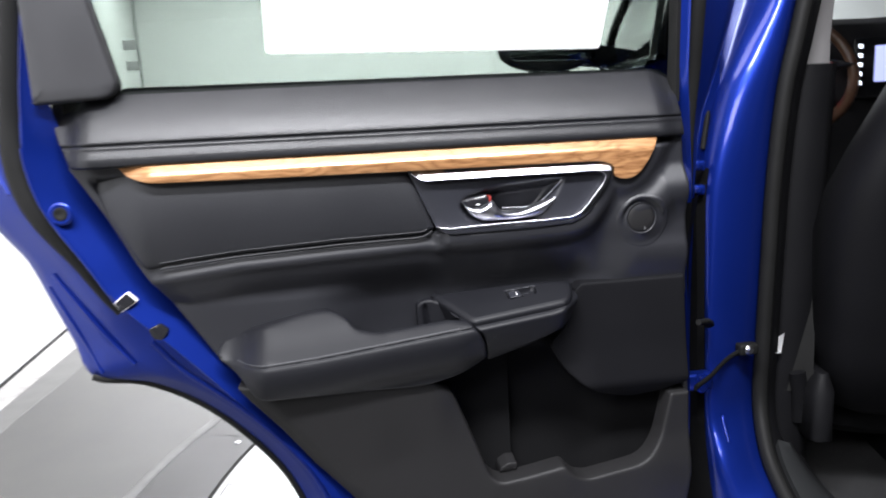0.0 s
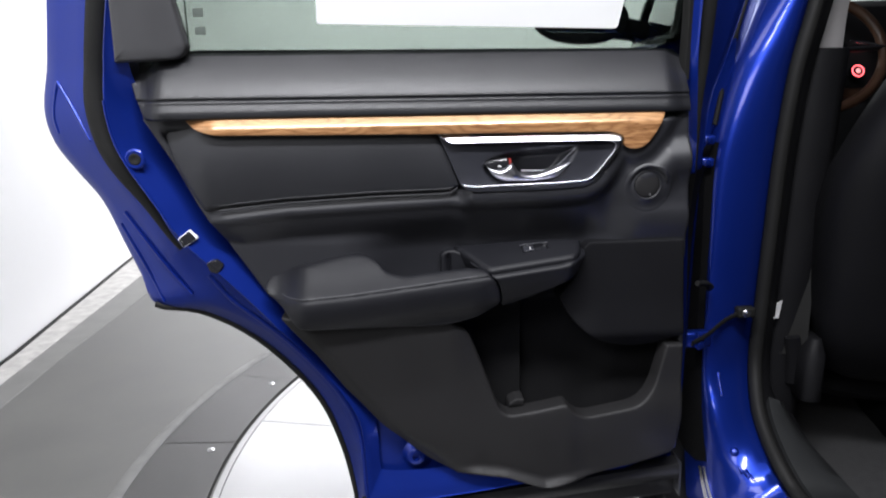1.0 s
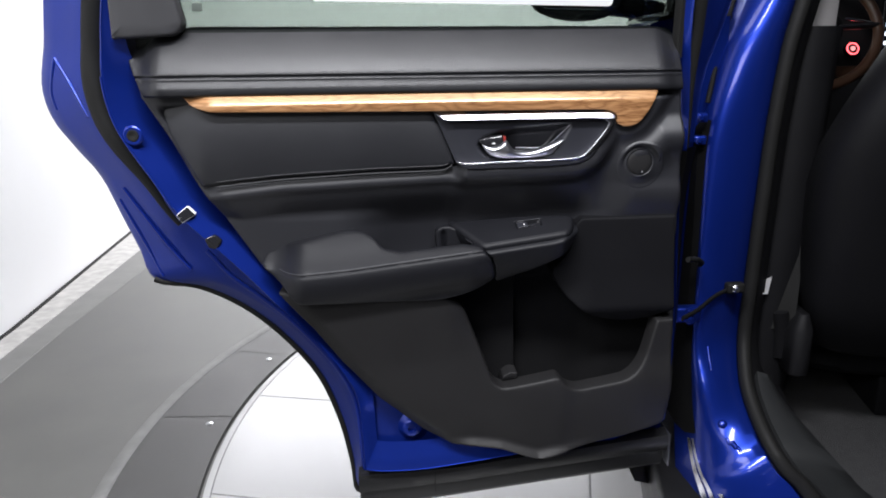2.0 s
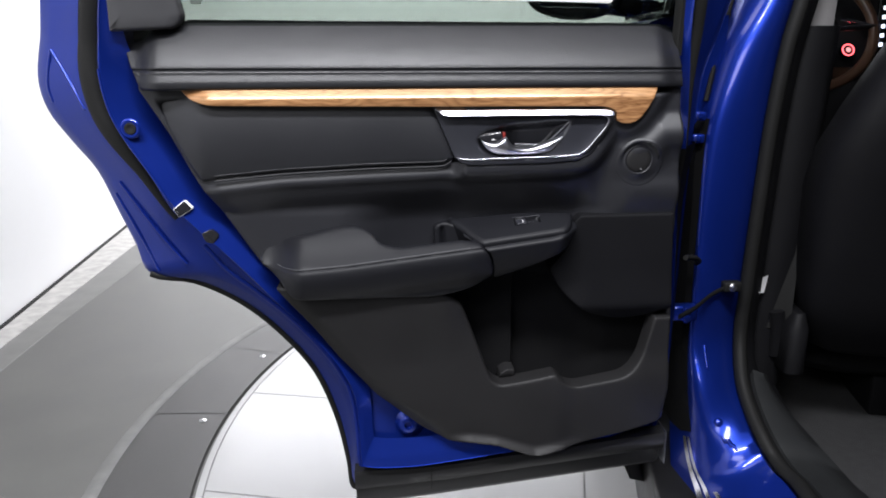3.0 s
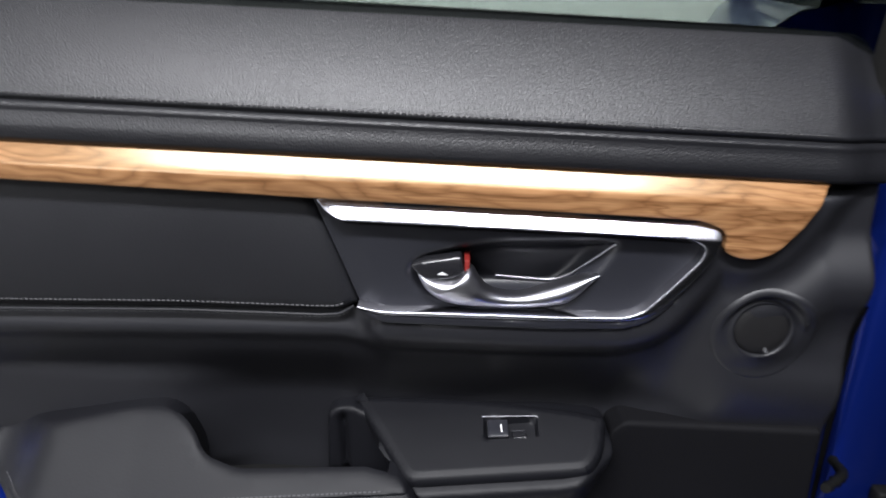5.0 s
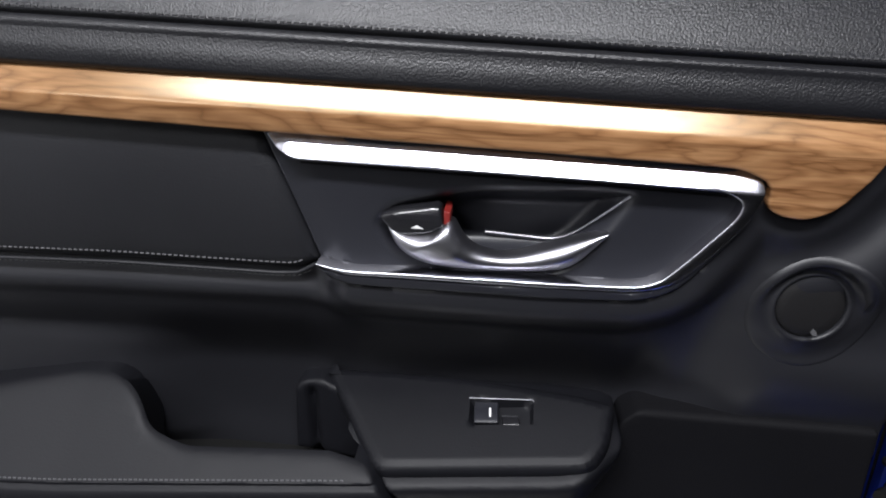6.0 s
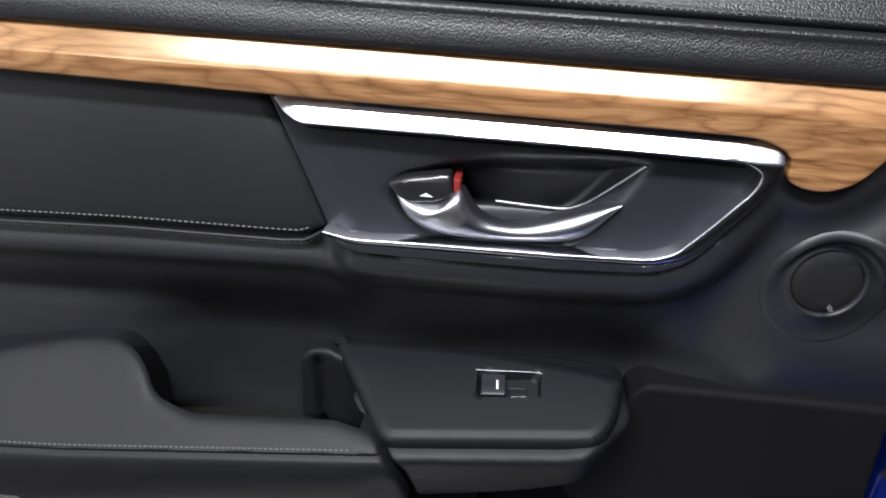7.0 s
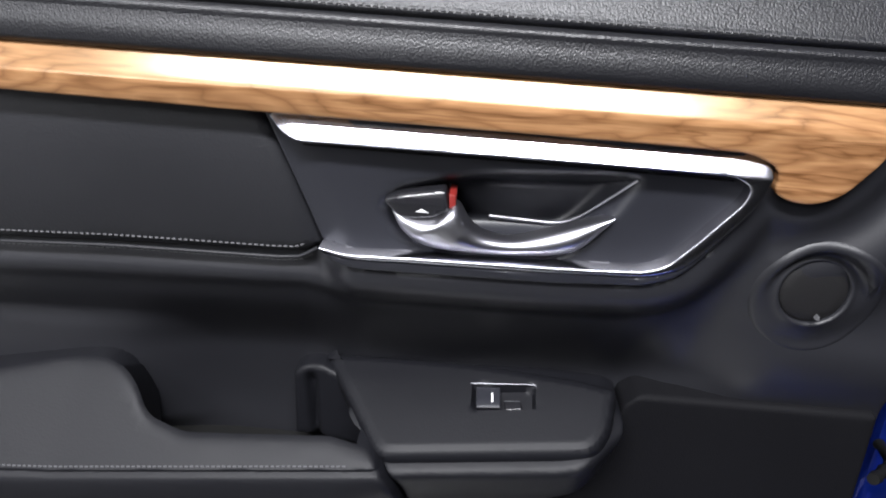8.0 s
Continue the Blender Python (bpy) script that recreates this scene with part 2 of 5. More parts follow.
def distance_to(poly, x, z):
    """The distance of (x, z) from an outline, positive outside it."""
    p, best, inside, n = Vector((x, z)), 1e9, False, len(poly)
    for i in range(n):
        a, b = poly[i - 1], poly[i]
        ab = b - a
        t = min(1, max(0, (p - a).dot(ab) / max(1e-12, ab.length_squared)))
        best = min(best, (p - a - ab * t).length)
        if (a.y > z) != (b.y > z) and x < (b.x - a.x) * (z - a.y) / (b.y - a.y) + a.x:
            inside = not inside
    return -best if inside else best


def relief(poly, front, r=0.003, depth=0.02, step=0.008, cuts=(), shear=0.0):
    """A panel with rounded edges: an outline in x and z, whose front lies at y = front(x, z), with sides that go depth back."""
    bm = bmesh.new()
    rings = []
    for d in (0.0, 0.15 * r, 0.45 * r, r):
        off = r - math.sqrt(max(0, r * r - (r - d) ** 2))
        ring = inward(poly, d) if d else poly
        rings.append([bm.verts.new((p.x, off, p.y)) for p in ring])
    n = len(poly)
    for ra, rb in zip(rings, rings[1:]):
        for i in range(n):
            bm.faces.new((ra[i - 1], ra[i], rb[i], rb[i - 1]))
    bm.faces.new(rings[-1])
    x0, x1 = min(p.x for p in poly), max(p.x for p in poly)
    z0, z1 = min(p.y for p in poly), max(p.y for p in poly)
    planes = [((x0 + step * k, 0, 0), (1, 0, 0)) for k in range(1, int((x1 - x0) / step) + 1)]
    planes += [((0, 0, z0 + step * k), (0, 0, 1)) for k in range(1, int((z1 - z0) / step) + 1)]
    planes += [((0, 0, c), (-shear, 0, 1)) for c in cuts]
    for co, no in planes:
        bmesh.ops.bisect_plane(bm, geom=bm.verts[:] + bm.edges[:] + bm.faces[:], dist=1e-6, plane_co=co, plane_no=no)
    rim = [e for e in bm.edges if len(e.link_faces) == 1]
    for v in bm.verts:
        v.co.y += front(v.co.x, v.co.z)
    got = bmesh.ops.extrude_edge_only(bm, edges=rim)
    for v in got["geom"]:
        if isinstance(v, bmesh.types.BMVert):
            v.co.y += depth
    bmesh.ops.triangulate(bm, faces=[f for f in bm.faces if len(f.verts) > 4])
    return bm


def grid(rows, closed=False):
    """A skin over rows of points of the same number."""
    bm = bmesh.new()
    vs = [[bm.verts.new(p) for p in row] for row in rows]
    n = len(rows[0])
    for a, b in zip(vs, vs[1:]):
        for i in range(0 if closed else 1, n):
            bm.faces.new((a[i - 1], a[i], b[i], b[i - 1]))
    return bm


def tube(points, radius, sides=8, squash=1.0):
    """A round rod along points; radius may be a function of 0..1."""
    rows, n = [], len(points)
    pts = [Vector(p) for p in points]
    up = None
    for i, p in enumerate(pts):
        t = (pts[min(i + 1, n - 1)] - pts[max(i - 1, 0)]).normalized()
        if up is None:
            up = t.cross(Vector((0.3, 0.9, 0.2))).normalized()
        up = (up - t * up.dot(t)).normalized()
        side = t.cross(up)
        r = radius(i / (n - 1)) if callable(radius) else radius
        rows.append([p + (up * math.cos(a) + side * math.sin(a) * squash) * r for a in (2 * math.pi * k / sides for k in range(sides))])
    bm = grid(rows, closed=True)
    bm.verts.ensure_lookup_table()
    m = len(bm.verts)
    bm.faces.new([bm.verts[i] for i in range(sides)])
    bm.faces.new([bm.verts[i] for i in range(m - sides, m)])
    return bm


def spline(points, per=6):
    """A smooth line through points (Catmull-Rom)."""
    p = [Vector(q) for q in points]
    p = [p[0] * 2 - p[1]] + p + [p[-1] * 2 - p[-2]]
    out = []
    for i in range(1, len(p) - 2):
        for k in range(per):
            t = k / per
            out.append(0.5 * (2 * p[i] + (p[i + 1] - p[i - 1]) * t + (2 * p[i - 1] - 5 * p[i] + 4 * p[i + 1] - p[i + 2]) * t * t + (3 * p[i] - p[i - 1] - 3 * p[i + 1] + p[i + 2]) * t ** 3))
    return out + [p[-2]]


def box(x0, x1, y0, y1, z0, z1, bevel=0.0, seg=2):
    bm = bmesh.new()
    bmesh.ops.create_cube(bm, size=1)
    for v in bm.verts:
        v.co = Vector(((x0 + x1) / 2 + v.co.x * (x1 - x0), (y0 + y1) / 2 + v.co.y * (y1 - y0), (z0 + z1) / 2 + v.co.z * (z1 - z0)))
    if bevel:
        bmesh.ops.bevel(bm, geom=bm.edges[:], offset=bevel, segments=seg, affect="EDGES", profile=0.5)
    return bm


def lathe(profile, place, axis_turn=(90, 0, 0), seg=40):
    """A turned part: profile of (radius, along) about its axis."""
    bm = bmesh.new()
    m = pose(*place, *axis_turn)
    rows = [[m @ Vector((r * math.cos(a), r * math.sin(a), h)) for a in (2 * math.pi * k / seg for k in range(seg))] for r, h in profile]
    vs = [[bm.verts.new(p) for p in row] for row in rows]
    for a, b in zip(vs, vs[1:]):
        for i in range(seg):
            bm.faces.new((a[i - 1], a[i], b[i], b[i - 1]))
    for ring, (r, h) in ((vs[0], profile[0]), (vs[-1], profile[-1])):
        if r > 1e-5:
            bm.faces.new(ring)
    return bm


def prism(poly, z0, z1):
    """A slab with an outline in x and y."""
    bm = bmesh.new()
    a = [bm.verts.new((x, y, z0)) for x, y in poly]
    b = [bm.verts.new((x, y, z1)) for x, y in poly]
    bm.faces.new(a[::-1])
    bm.faces.new(b)
    for i in range(len(poly)):
        bm.faces.new((a[i - 1], a[i], b[i], b[i - 1]))
    return bm


def dashes(points, front, length=0.0022, gap=0.0013, r=0.0005):
    """Evenly spaced stitches along a line of (x, z) on a surface."""
    bm = bmesh.new()
    pts = [Vector(p) for p in points]
    reach = [0.0]
    for a, b in zip(pts, pts[1:]):
        reach.append(reach[-1] + (b - a).length)

    def place(d):
        i = max(k for k in range(len(pts) - 1) if reach[k] <= d)
        return pts[i].lerp(pts[i + 1], (d - reach[i]) / (reach[i + 1] - reach[i]))

    for n in range(int((reach[-1] - length) / (length + gap))):
        p, q = place(n * (length + gap)), place(n * (length + gap) + length)
        side = Vector((p.y - q.y, q.x - p.x)).normalized() * r
        ring = []
        for s in (p, q):
            y = front(s.x, s.y)
            ring.append([bm.verts.new((s.x + side.x * k, y - h, s.y + side.y * k)) for k, h in ((1, -0.0002), (1, 0.0003), (0, 0.0006), (-1, 0.0003), (-1, -0.0002))])
        for i in range(1, 5):
            bm.faces.new((ring[0][i - 1], ring[0][i], ring[1][i], ring[1][i - 1]))
        bm.faces.new(ring[0]), bm.faces.new(ring[1])
    return bm


# ---- the booth ----
def structure(name, bm, material, label, category, smooth=False):
    return tagged(part(name, bm, material, None, "", smooth), label, category, kind="structure")


floor = structure("floor", prism([(-9, -9), (12, -9), (12, 13), (-9, 13)], -0.12, 0.0), FLOORGREY, "grey painted concrete floor of the photo booth", "floor")
LEFT = [(-1.70, -0.8), (-1.70, 2.3), (-1.727, 3.25), (-1.90, 5.4), (-2.68, 10.0)]


def wall_along(line, height=3.4):
    bm = bmesh.new()
    for (ax, ay), (bx, by) in zip(line, line[1:]):
        q = [bm.verts.new(p) for p in ((ax, ay, 0), (bx, by, 0), (bx, by, height), (ax, ay, height), (ax - 0.12, ay, 0), (bx - 0.12, by, 0), (bx - 0.12, by, height), (ax - 0.12, ay, height))]
        for f in ((0, 1, 2, 3), (4, 7, 6, 5), (0, 3, 7, 4), (1, 5, 6, 2), (3, 2, 6, 7), (0, 4, 5, 1)):
            bm.faces.new([q[i] for i in f])
    bmesh.ops.remove_doubles(bm, verts=bm.verts[:], dist=0.001)
    return bm


structure("wall_west", wall_along(LEFT), WALLPAINT, "long white painted booth wall", "wall")
# the dim grey walls are unseen, added to give the paint dark reflections
structure("wall_west_rear", wall_along([(-2.6, -6.5), (-2.6, -0.81)]), WALLDIM, "unseen grey wall added behind the booth", "wall")
structure("wall_north", box(-2.66, 9, 10.0, 10.12, 0, 3.4), WALLPAINT, "white painted booth end wall", "wall")
structure("wall_east", box(9, 9.12, -6.5, 10.12, 0, 3.4), WALLDIM, "unseen grey side wall, dim for the reflections", "wall")
structure("wall_south", box(-2.72, 9.12, -6.62, -6.5, 0, 3.4), WALLDIM, "unseen grey back wall, dim for the reflections", "wall")
structure("ceiling", box(-3.5, 9.2, -6.7, 10.2, 3.4, 3.5), CEILGREY, "grey booth ceiling", "ceiling")
# dark joint between wall and floor, and the worn pale strip before it
rows = [[(x + 0.004, y, 0.006), (x + 0.026, y, 0.006), (x + 0.026, y, 0.0)] for x, y in LEFT]
structure("baseboard", grid(rows), RUBBER, "dark joint along the foot of the white wall", "trim")
edge = [0.13, 0.13, 0.14, 0.27, 0.6]
rows = [[(x + 0.03, y, 0.004), (x + w, y, 0.004), (x + w + 0.002, y, 0.0)] for (x, y), w in zip(LEFT, edge)]
structure("floor_strip", grid(rows), FLOORLIGHT, "worn pale concrete strip beside the wall", "floor")
rows = [[(x + w + 0.003, y, 0.0025), (x + 1.9 * w, y, 0.0025), (x + 1.9 * w + 0.002, y, 0.0)] for (x, y), w in zip(LEFT, edge)]
structure("floor_strip", grid(rows), FLOORMID, "scuffed grey floor strip beside the pale one", "floor")
rows = [[(-2.68 + 0.004 * k, 9.99, z) for k in (0, 3)] for z in (0, 3.4)]
structure("trim", grid(rows), RUBBER, "thin dark joint in the booth wall corner", "trim")

# the turntable: a raised dark ring and a white tiled disc
HUB, R_IN, R_OUT = Vector((1.70, 2.05)), 2.165, 2.408


def ring_mesh(profile, a0=0.0, a1=360.0, n=180):
    rows = []
    for k in range(n + 1):
        a = radians(a0 + (a1 - a0) * k / n)
        rows.append([(HUB.x + r * math.cos(a), HUB.y + r * math.sin(a), z) for r, z in profile])
    return grid(rows)


turntable = thing("turntable", "car turntable with a dark bolted ring and white tiled disc", "turntable", kind="structure")
for k in range(26):
    a0 = 160.2 + k * 13.846
    part("ring_plate", ring_mesh([(R_OUT + 0.03, 0.0), (R_OUT, 0.006), (R_IN + 0.012, 0.010), (R_IN + 0.008, 0.0)], a0 + 0.06, a0 + 13.79, 12), RINGGREY, turntable)
    for da, rr in ((1.3, R_IN + 0.079),):
        a = radians(a0 + da)
        part("bolt", lathe([(0.0, 0.006), (0.005, 0.006), (0.0075, 0.004), (0.012, 0.0022), (0.012, 0.0)], (HUB.x + rr * math.cos(a), HUB.y + rr * math.sin(a), 0.0085), (0, 0, 0), 16), STEEL, turntable)
part("outer_band", ring_mesh([(R_OUT + 0.075, 0.0), (R_OUT + 0.070, 0.003), (R_OUT + 0.034, 0.003), (R_OUT + 0.031, 0.0)], 0, 360, 200), WORNBAND, turntable, "pale worn band round the ring")
part("disc_edge", ring_mesh([(R_IN - 0.001, 0.0), (R_IN - 0.002, 0.007), (R_IN - 0.022, 0.008), (R_IN - 0.024, 0.004)], 0, 360, 200), TILE, turntable, "white rim of the tiled disc")
bm = prism([(HUB.x + (R_IN - 0.022) * math.cos(2 * math.pi * k / 160), HUB.y + (R_IN - 0.022) * math.sin(2 * math.pi * k / 160)) for k in range(160)], 0.0, 0.0045)
part("disc_bed", bm, GROUT, turntable, smooth=False)
CAR_TURN = -14.0
m = pose(-0.413, 2.434, 0, 0, 0, CAR_TURN)
TS = 0.60
for i in range(-4, 9):
    for j in range(-6, 6):
        corners = [m @ Vector((i * TS + a * TS, j * TS + b * TS, 0)) for a, b in ((0, 0), (1, 0), (1, 1), (0, 1))]
        bm = prism([(c.x, c.y) for c in corners], 0.004, 0.0075)
        # cut the tile by the round edge
        far = max((c.xy - HUB).length for c in corners)
        near = min((c.xy - HUB).length for c in corners)
        if near > R_IN - 0.03:
            bm.free()
            continue
        mid = (corners[0] + corners[2]) / 2
        bmesh.ops.scale(bm, vec=(0.990, 0.990, 1), space=Matrix.Translation(-mid), verts=bm.verts)
        if far > R_IN - 0.03:
            a = math.atan2(mid.y - HUB.y, mid.x - HUB.x)
            for da in (-0.15, -0.1, -0.05, 0, 0.05, 0.1, 0.15):
                d = Vector((math.cos(a + da), math.sin(a + da), 0))
                bmesh.ops.bisect_plane(bm, geom=bm.verts[:] + bm.edges[:] + bm.faces[:], plane_co=Vector((*HUB, 0)) + d * (R_IN - 0.026), plane_no=d, clear_outer=True)
                rim = [e for e in bm.edges if len(e.link_faces) == 1]
                if rim:
                    bmesh.ops.holes_fill(bm, edges=rim)
        if bm.faces:
            part("tile", bm, TILE, turntable, smooth=False)
        else:
            bm.free()


# ---- the open rear door ----
door = thing("rear_door", "blue car rear door standing open with black leather and wood trim", "vehicle door")

BEZEL = fillet([(0.195, 1.1215, 0.004), (0.452, 1.1185, 0.01), (0.4675, 1.112, 0.008), (0.462, 1.092, 0.01), (0.4475, 1.069), (0.431, 1.0475, 0.012), (0.412, 1.0390, 0.01), (0.36, 1.0362), (0.281, 1.0352), (0.247, 1.0352, 0.008), (0.236, 1.0385, 0.005), (0.2270, 1.0465, 0.003)])
PAD = fillet([(-0.214, 1.144, 0.01), (0.19, 1.135), (0.1975, 1.12), (0.2275, 1.0455), (0.2265, 1.0425, 0.002), (0.214, 1.0365, 0.008), (0.10, 1.033), (-0.03, 1.0275), (-0.10, 1.0215), (-0.150, 1.015, 0.008), (-0.181, 1.07, 0.06)])
UPPER = fillet([(-0.24, 1.20), (0.60, 1.20), (0.60, 1.115), (0.53, 1.11), (0.505, 1.085, 0.02), (0.478, 1.083), (0.470, 1.09), (0.430, 1.036, 0.02), (0.405, 1.029), (0.245, 1.024, 0.01), (0.215, 1.030), (0.1, 1.026), (-0.03, 1.021), (-0.139, 1.010), (-0.18, 1.05)])
POCKET = fillet([(0.222, 0.815, 0.02), (0.27, 0.858, 0.01), (0.36, 0.885, 0.02), (0.43, 0.82, 0.03), (0.575, 0.80, 0.01), (0.572, 0.72, 0.01), (0.556, 0.66, 0.02), (0.515, 0.63, 0.02), (0.427, 0.625, 0.008), (0.293, 0.63, 0.02), (0.262, 0.685, 0.01)])
TRIM = fillet([(-0.228, 1.175), (-0.226, 1.150), (-0.190, 1.086), (-0.164, 1.030), (-0.126, 0.964), (-0.076, 0.883), (-0.046, 0.841), (0.0, 0.784), (0.02, 0.76), (0.20, 0.77), (0.27, 0.605), (0.586, 0.605), (0.594, 0.745), (0.584, 0.93), (0.572, 1.14), (0.571, 1.175)])
LOWER = fillet([(-0.051, 0.850, 0.004), (-0.045, 0.841), (0.0, 0.784), (0.040, 0.724), (0.098, 0.655), (0.123, 0.634), (0.178, 0.583, 0.02), (0.215, 0.566), (0.255, 0.565), (0.300, 0.5585), (0.362, 0.5370, 0.015), (0.41, 0.5450), (0.508, 0.5660), (0.580, 0.5850, 0.012), (0.588, 0.65), (0.5865, 0.7745, 0.003),
                (0.5575, 0.7745, 0.004), (0.540, 0.704, 0.02), (0.515, 0.675, 0.02), (0.427, 0.660, 0.01), (0.408, 0.668, 0.008), (0.394, 0.6855, 0.006), (0.300, 0.669, 0.012), (0.285, 0.680, 0.01), (0.262, 0.745), (0.236, 0.818, 0.012), (0.19, 0.850)])


WOODP = fillet([(-0.166, 1.1505, 0.002), (-0.150, 1.136, 0.01), (-0.125, 1.1275, 0.02), (-0.02, 1.1255), (0.199, 1.1218), (0.40, 1.1195), (0.452, 1.1185, 0.008), (0.4685, 1.111, 0.008), (0.468, 1.0985, 0.004), (0.476, 1.094, 0.006), (0.489, 1.0925, 0.006), (0.503, 1.0985, 0.012), (0.516, 1.117), (0.5305, 1.1465, 0.002), (0.25, 1.149), (0.0, 1.1505)])
TWX, TWZ = 0.511, 1.0365


def panel_front(x, z):
    d = distance_to(UPPER, x, z)
    y = 1.072 + 0.034 * ramp01(0.006, 0.088, d) - 0.0036 * math.exp(-((d - 0.011) / 0.0075) ** 2) * ramp01(0.0, 0.04, 0.465 - x) + 0.035 * ramp01(0.008, 0.022, -d) * ramp01(0.0, 0.02, 1.14 - z) * ramp01(0.0, 0.02, 0.475 - x)
    if x > 0.44:
        y -= 0.012 * ramp01(0.44, 0.5, x) * ramp01(0.0, 0.04, d)
        y -= 0.020 * ramp01(0.45, 0.51, x) * ramp01(0.0, 0.055, d) * ramp01(0.94, 1.0, z)
    # a slight step above the loudspeaker panel
    y -= 0.009 * ramp01(0.42, 0.45, x) * ramp01(0.0, 0.05, 1.015 - z) * ramp01(0.0, 0.03, z - 0.90)
    # the map pocket, deeper past its divider
    if z < 0.90:
        y += (0.030 + 0.026 * ramp01(0.328, 0.334, x)) * ramp01(0.0, 0.05, 0.885 - z) * ramp01(0.20, 0.26, x) * ramp01(0.0, 0.02, 0.588 - x)
    # the lining falls back behind the armrest, for the hand
    y += 0.013 * ramp01(0.0, 0.115, 1.0 - z) * ramp01(0.04, 0.15, x) * ramp01(0.0, 0.035, 0.255 - x) * ramp01(0.0, 0.02, z - 0.80)
    # the edge turns back to the sheet metal on the rear side
    y += 0.006 * ramp01(0.0, 0.035, 0.03 - min(0.03, (x - along([(0.55, 0.2), (0.586, 0.180), (0.655, 0.098), (0.724, 0.040), (0.784, 0.0), (0.841, -0.045), (0.883, -0.076), (0.964, -0.126), (1.030, -0.164), (1.086, -0.190), (1.15, -0.226)], z))))
    # the lining meets the back of the armrest
    y -= max(0.0, y - 1.0925) * ramp01(0.0, 0.12, 0.15 - x) * ramp01(0.0, 0.03, 0.985 - z) * ramp01(0.0, 0.02, z - 0.86)
    # a soft surround that stands nearly flush with the handle's frame
    rim = min(distance_to(BEZEL, x, z), distance_to(WOODP, x, z) if x > 0.43 else 1.0)
    near = ramp01(0.0, 0.026, 0.035 - rim) * ramp01(0.221, 0.246, x) * ramp01(-0.0045, -0.001, rim) * ramp01(0.0, 0.005, distance_to(PAD, x, z)) * ramp01(0.0, 0.008, 1.142 - z)
    y -= max(0.0, y - 1.0525 - 0.006 * ramp01(0.44, 0.48, x)) * near
    # funnel round the small loudspeaker
    return y + 0.010 * ramp01(0.0, 1.0, (0.030 - math.hypot(x - TWX, z - TWZ)) / 0.005)


part("trim_panel", relief(TRIM, panel_front, 0.004, 0.03, 0.003), SOFT, door, "black moulded plastic upper door lining")


def lower_front(x, z):
    y = 1.0680 + 0.010 * ramp01(0.0, 0.10, 0.645 - z) - 0.008 * ramp01(0.24, 0.36, x) * ramp01(0.0, 0.06, 0.72 - z)
    y += 0.006 * ramp01(0.52, 0.59, x) + 0.004 * ramp01(0.395, 0.43, x) - 0.016 * ramp01(0.70, 0.85, z) * ramp01(0.0, 0.05, 0.26 - x)
    foot = along([(0.20, 0.575), (0.215, 0.566), (0.255, 0.565), (0.300, 0.5585), (0.362, 0.5370), (0.41, 0.5450), (0.508, 0.5660), (0.58, 0.585)], x)
    y -= 0.013 * ramp01(0.0, 0.013, 0.014 - (z - foot)) * ramp01(0.20, 0.26, x) * ramp01(0.0, 0.10, 0.47 - x)
    left = along([(0.55, 0.2), (0.586, 0.180), (0.655, 0.098), (0.724, 0.040), (0.784, 0.0), (0.841, -0.045), (0.86, -0.057)], z)
    return y + 0.010 * ramp01(0.0, 0.03, 0.03 - (x - left))


part("lower_panel", relief(LOWER, lower_front, 0.0045, 0.03, 0.006), HARD, door, "black hard plastic lower lining with an open map pocket")


def belt_front(x, z):
    s = z - (1.1772 - 0.0085 * (x + 0.2))
    y = eased([(-0.034, 1.067), (-0.031, 1.0590), (-0.0275, 1.0550), (-0.022, 1.0528), (-0.014, 1.0548), (-0.004, 1.0592), (0.004, 1.0606), (0.012, 1.0650), (0.025, 1.0734), (0.04, 1.0844), (0.055, 1.0960), (0.064, 1.1035), (0.072, 1.1110)], s)
    y += 0.0017 * math.exp(-(s / 0.0011) ** 2) - 0.0009 * math.exp(-((s - 0.0035) / 0.002) ** 2) - 0.0009 * math.exp(-((s + 0.0035) / 0.002) ** 2)
    y += 0.022 * ramp01(0.0, 0.035, -0.195 - x) + 0.010 * ramp01(0.535, 0.566, x)
    return y


BELT = fillet([(-0.256, 1.2430, 0.004), (-0.243, 1.20), (-0.2225, 1.1495, 0.004), (-0.16, 1.1495), (0.0, 1.1495), (0.25, 1.148), (0.53, 1.1455), (0.571, 1.1445, 0.003), (0.569, 1.205), (0.565, 1.236, 0.03), (0.50, 1.2385), (0.3, 1.2415), (0.066, 1.2445), (-0.155, 1.248, 0.004), (-0.168, 1.243, 0.004)])
belt = part("belt_pad", relief(BELT, belt_front, 0.003, 0.03, 0.008, [1.1755 + 0.0009 * k for k in range(-7, 8)] + [1.16, 1.165, 1.185], -0.0085), GRAIN, door, "black grained leather bolster below the window")
pts = [(-0.19 + 0.72 * k / 40, 1.1814 - 0.0085 * (0.01 + 0.72 * k / 40)) for k in range(41)]
part("stitching", dashes(pts, belt_front, 0.0024, 0.0014, 0.0006), DARKTHREAD, belt, "fine black stitching")


def wood_front(x, z):
    ridge = 1.1362 - 0.006 * (x + 0.1)
    s = z - ridge
    fall = 0.12 * (1.0 - 0.3 * ramp01(0.44, 0.50, x))
    y = 1.0480 + (0.66 - fall) / 2 * s + (0.66 + fall) / 2 * math.sqrt(s * s + 0.0016 ** 2)
    return y + 0.012 * ramp01(0.0, 0.05, -0.12 - x)


wood = part("wood_trim", relief(WOODP, wood_front, 0.0016, 0.02, 0.006, [1.1356 + 0.0012 * k for k in range(-4, 11)], -0.006), WOOD, door, "glossy brown olive-wood trim strip")


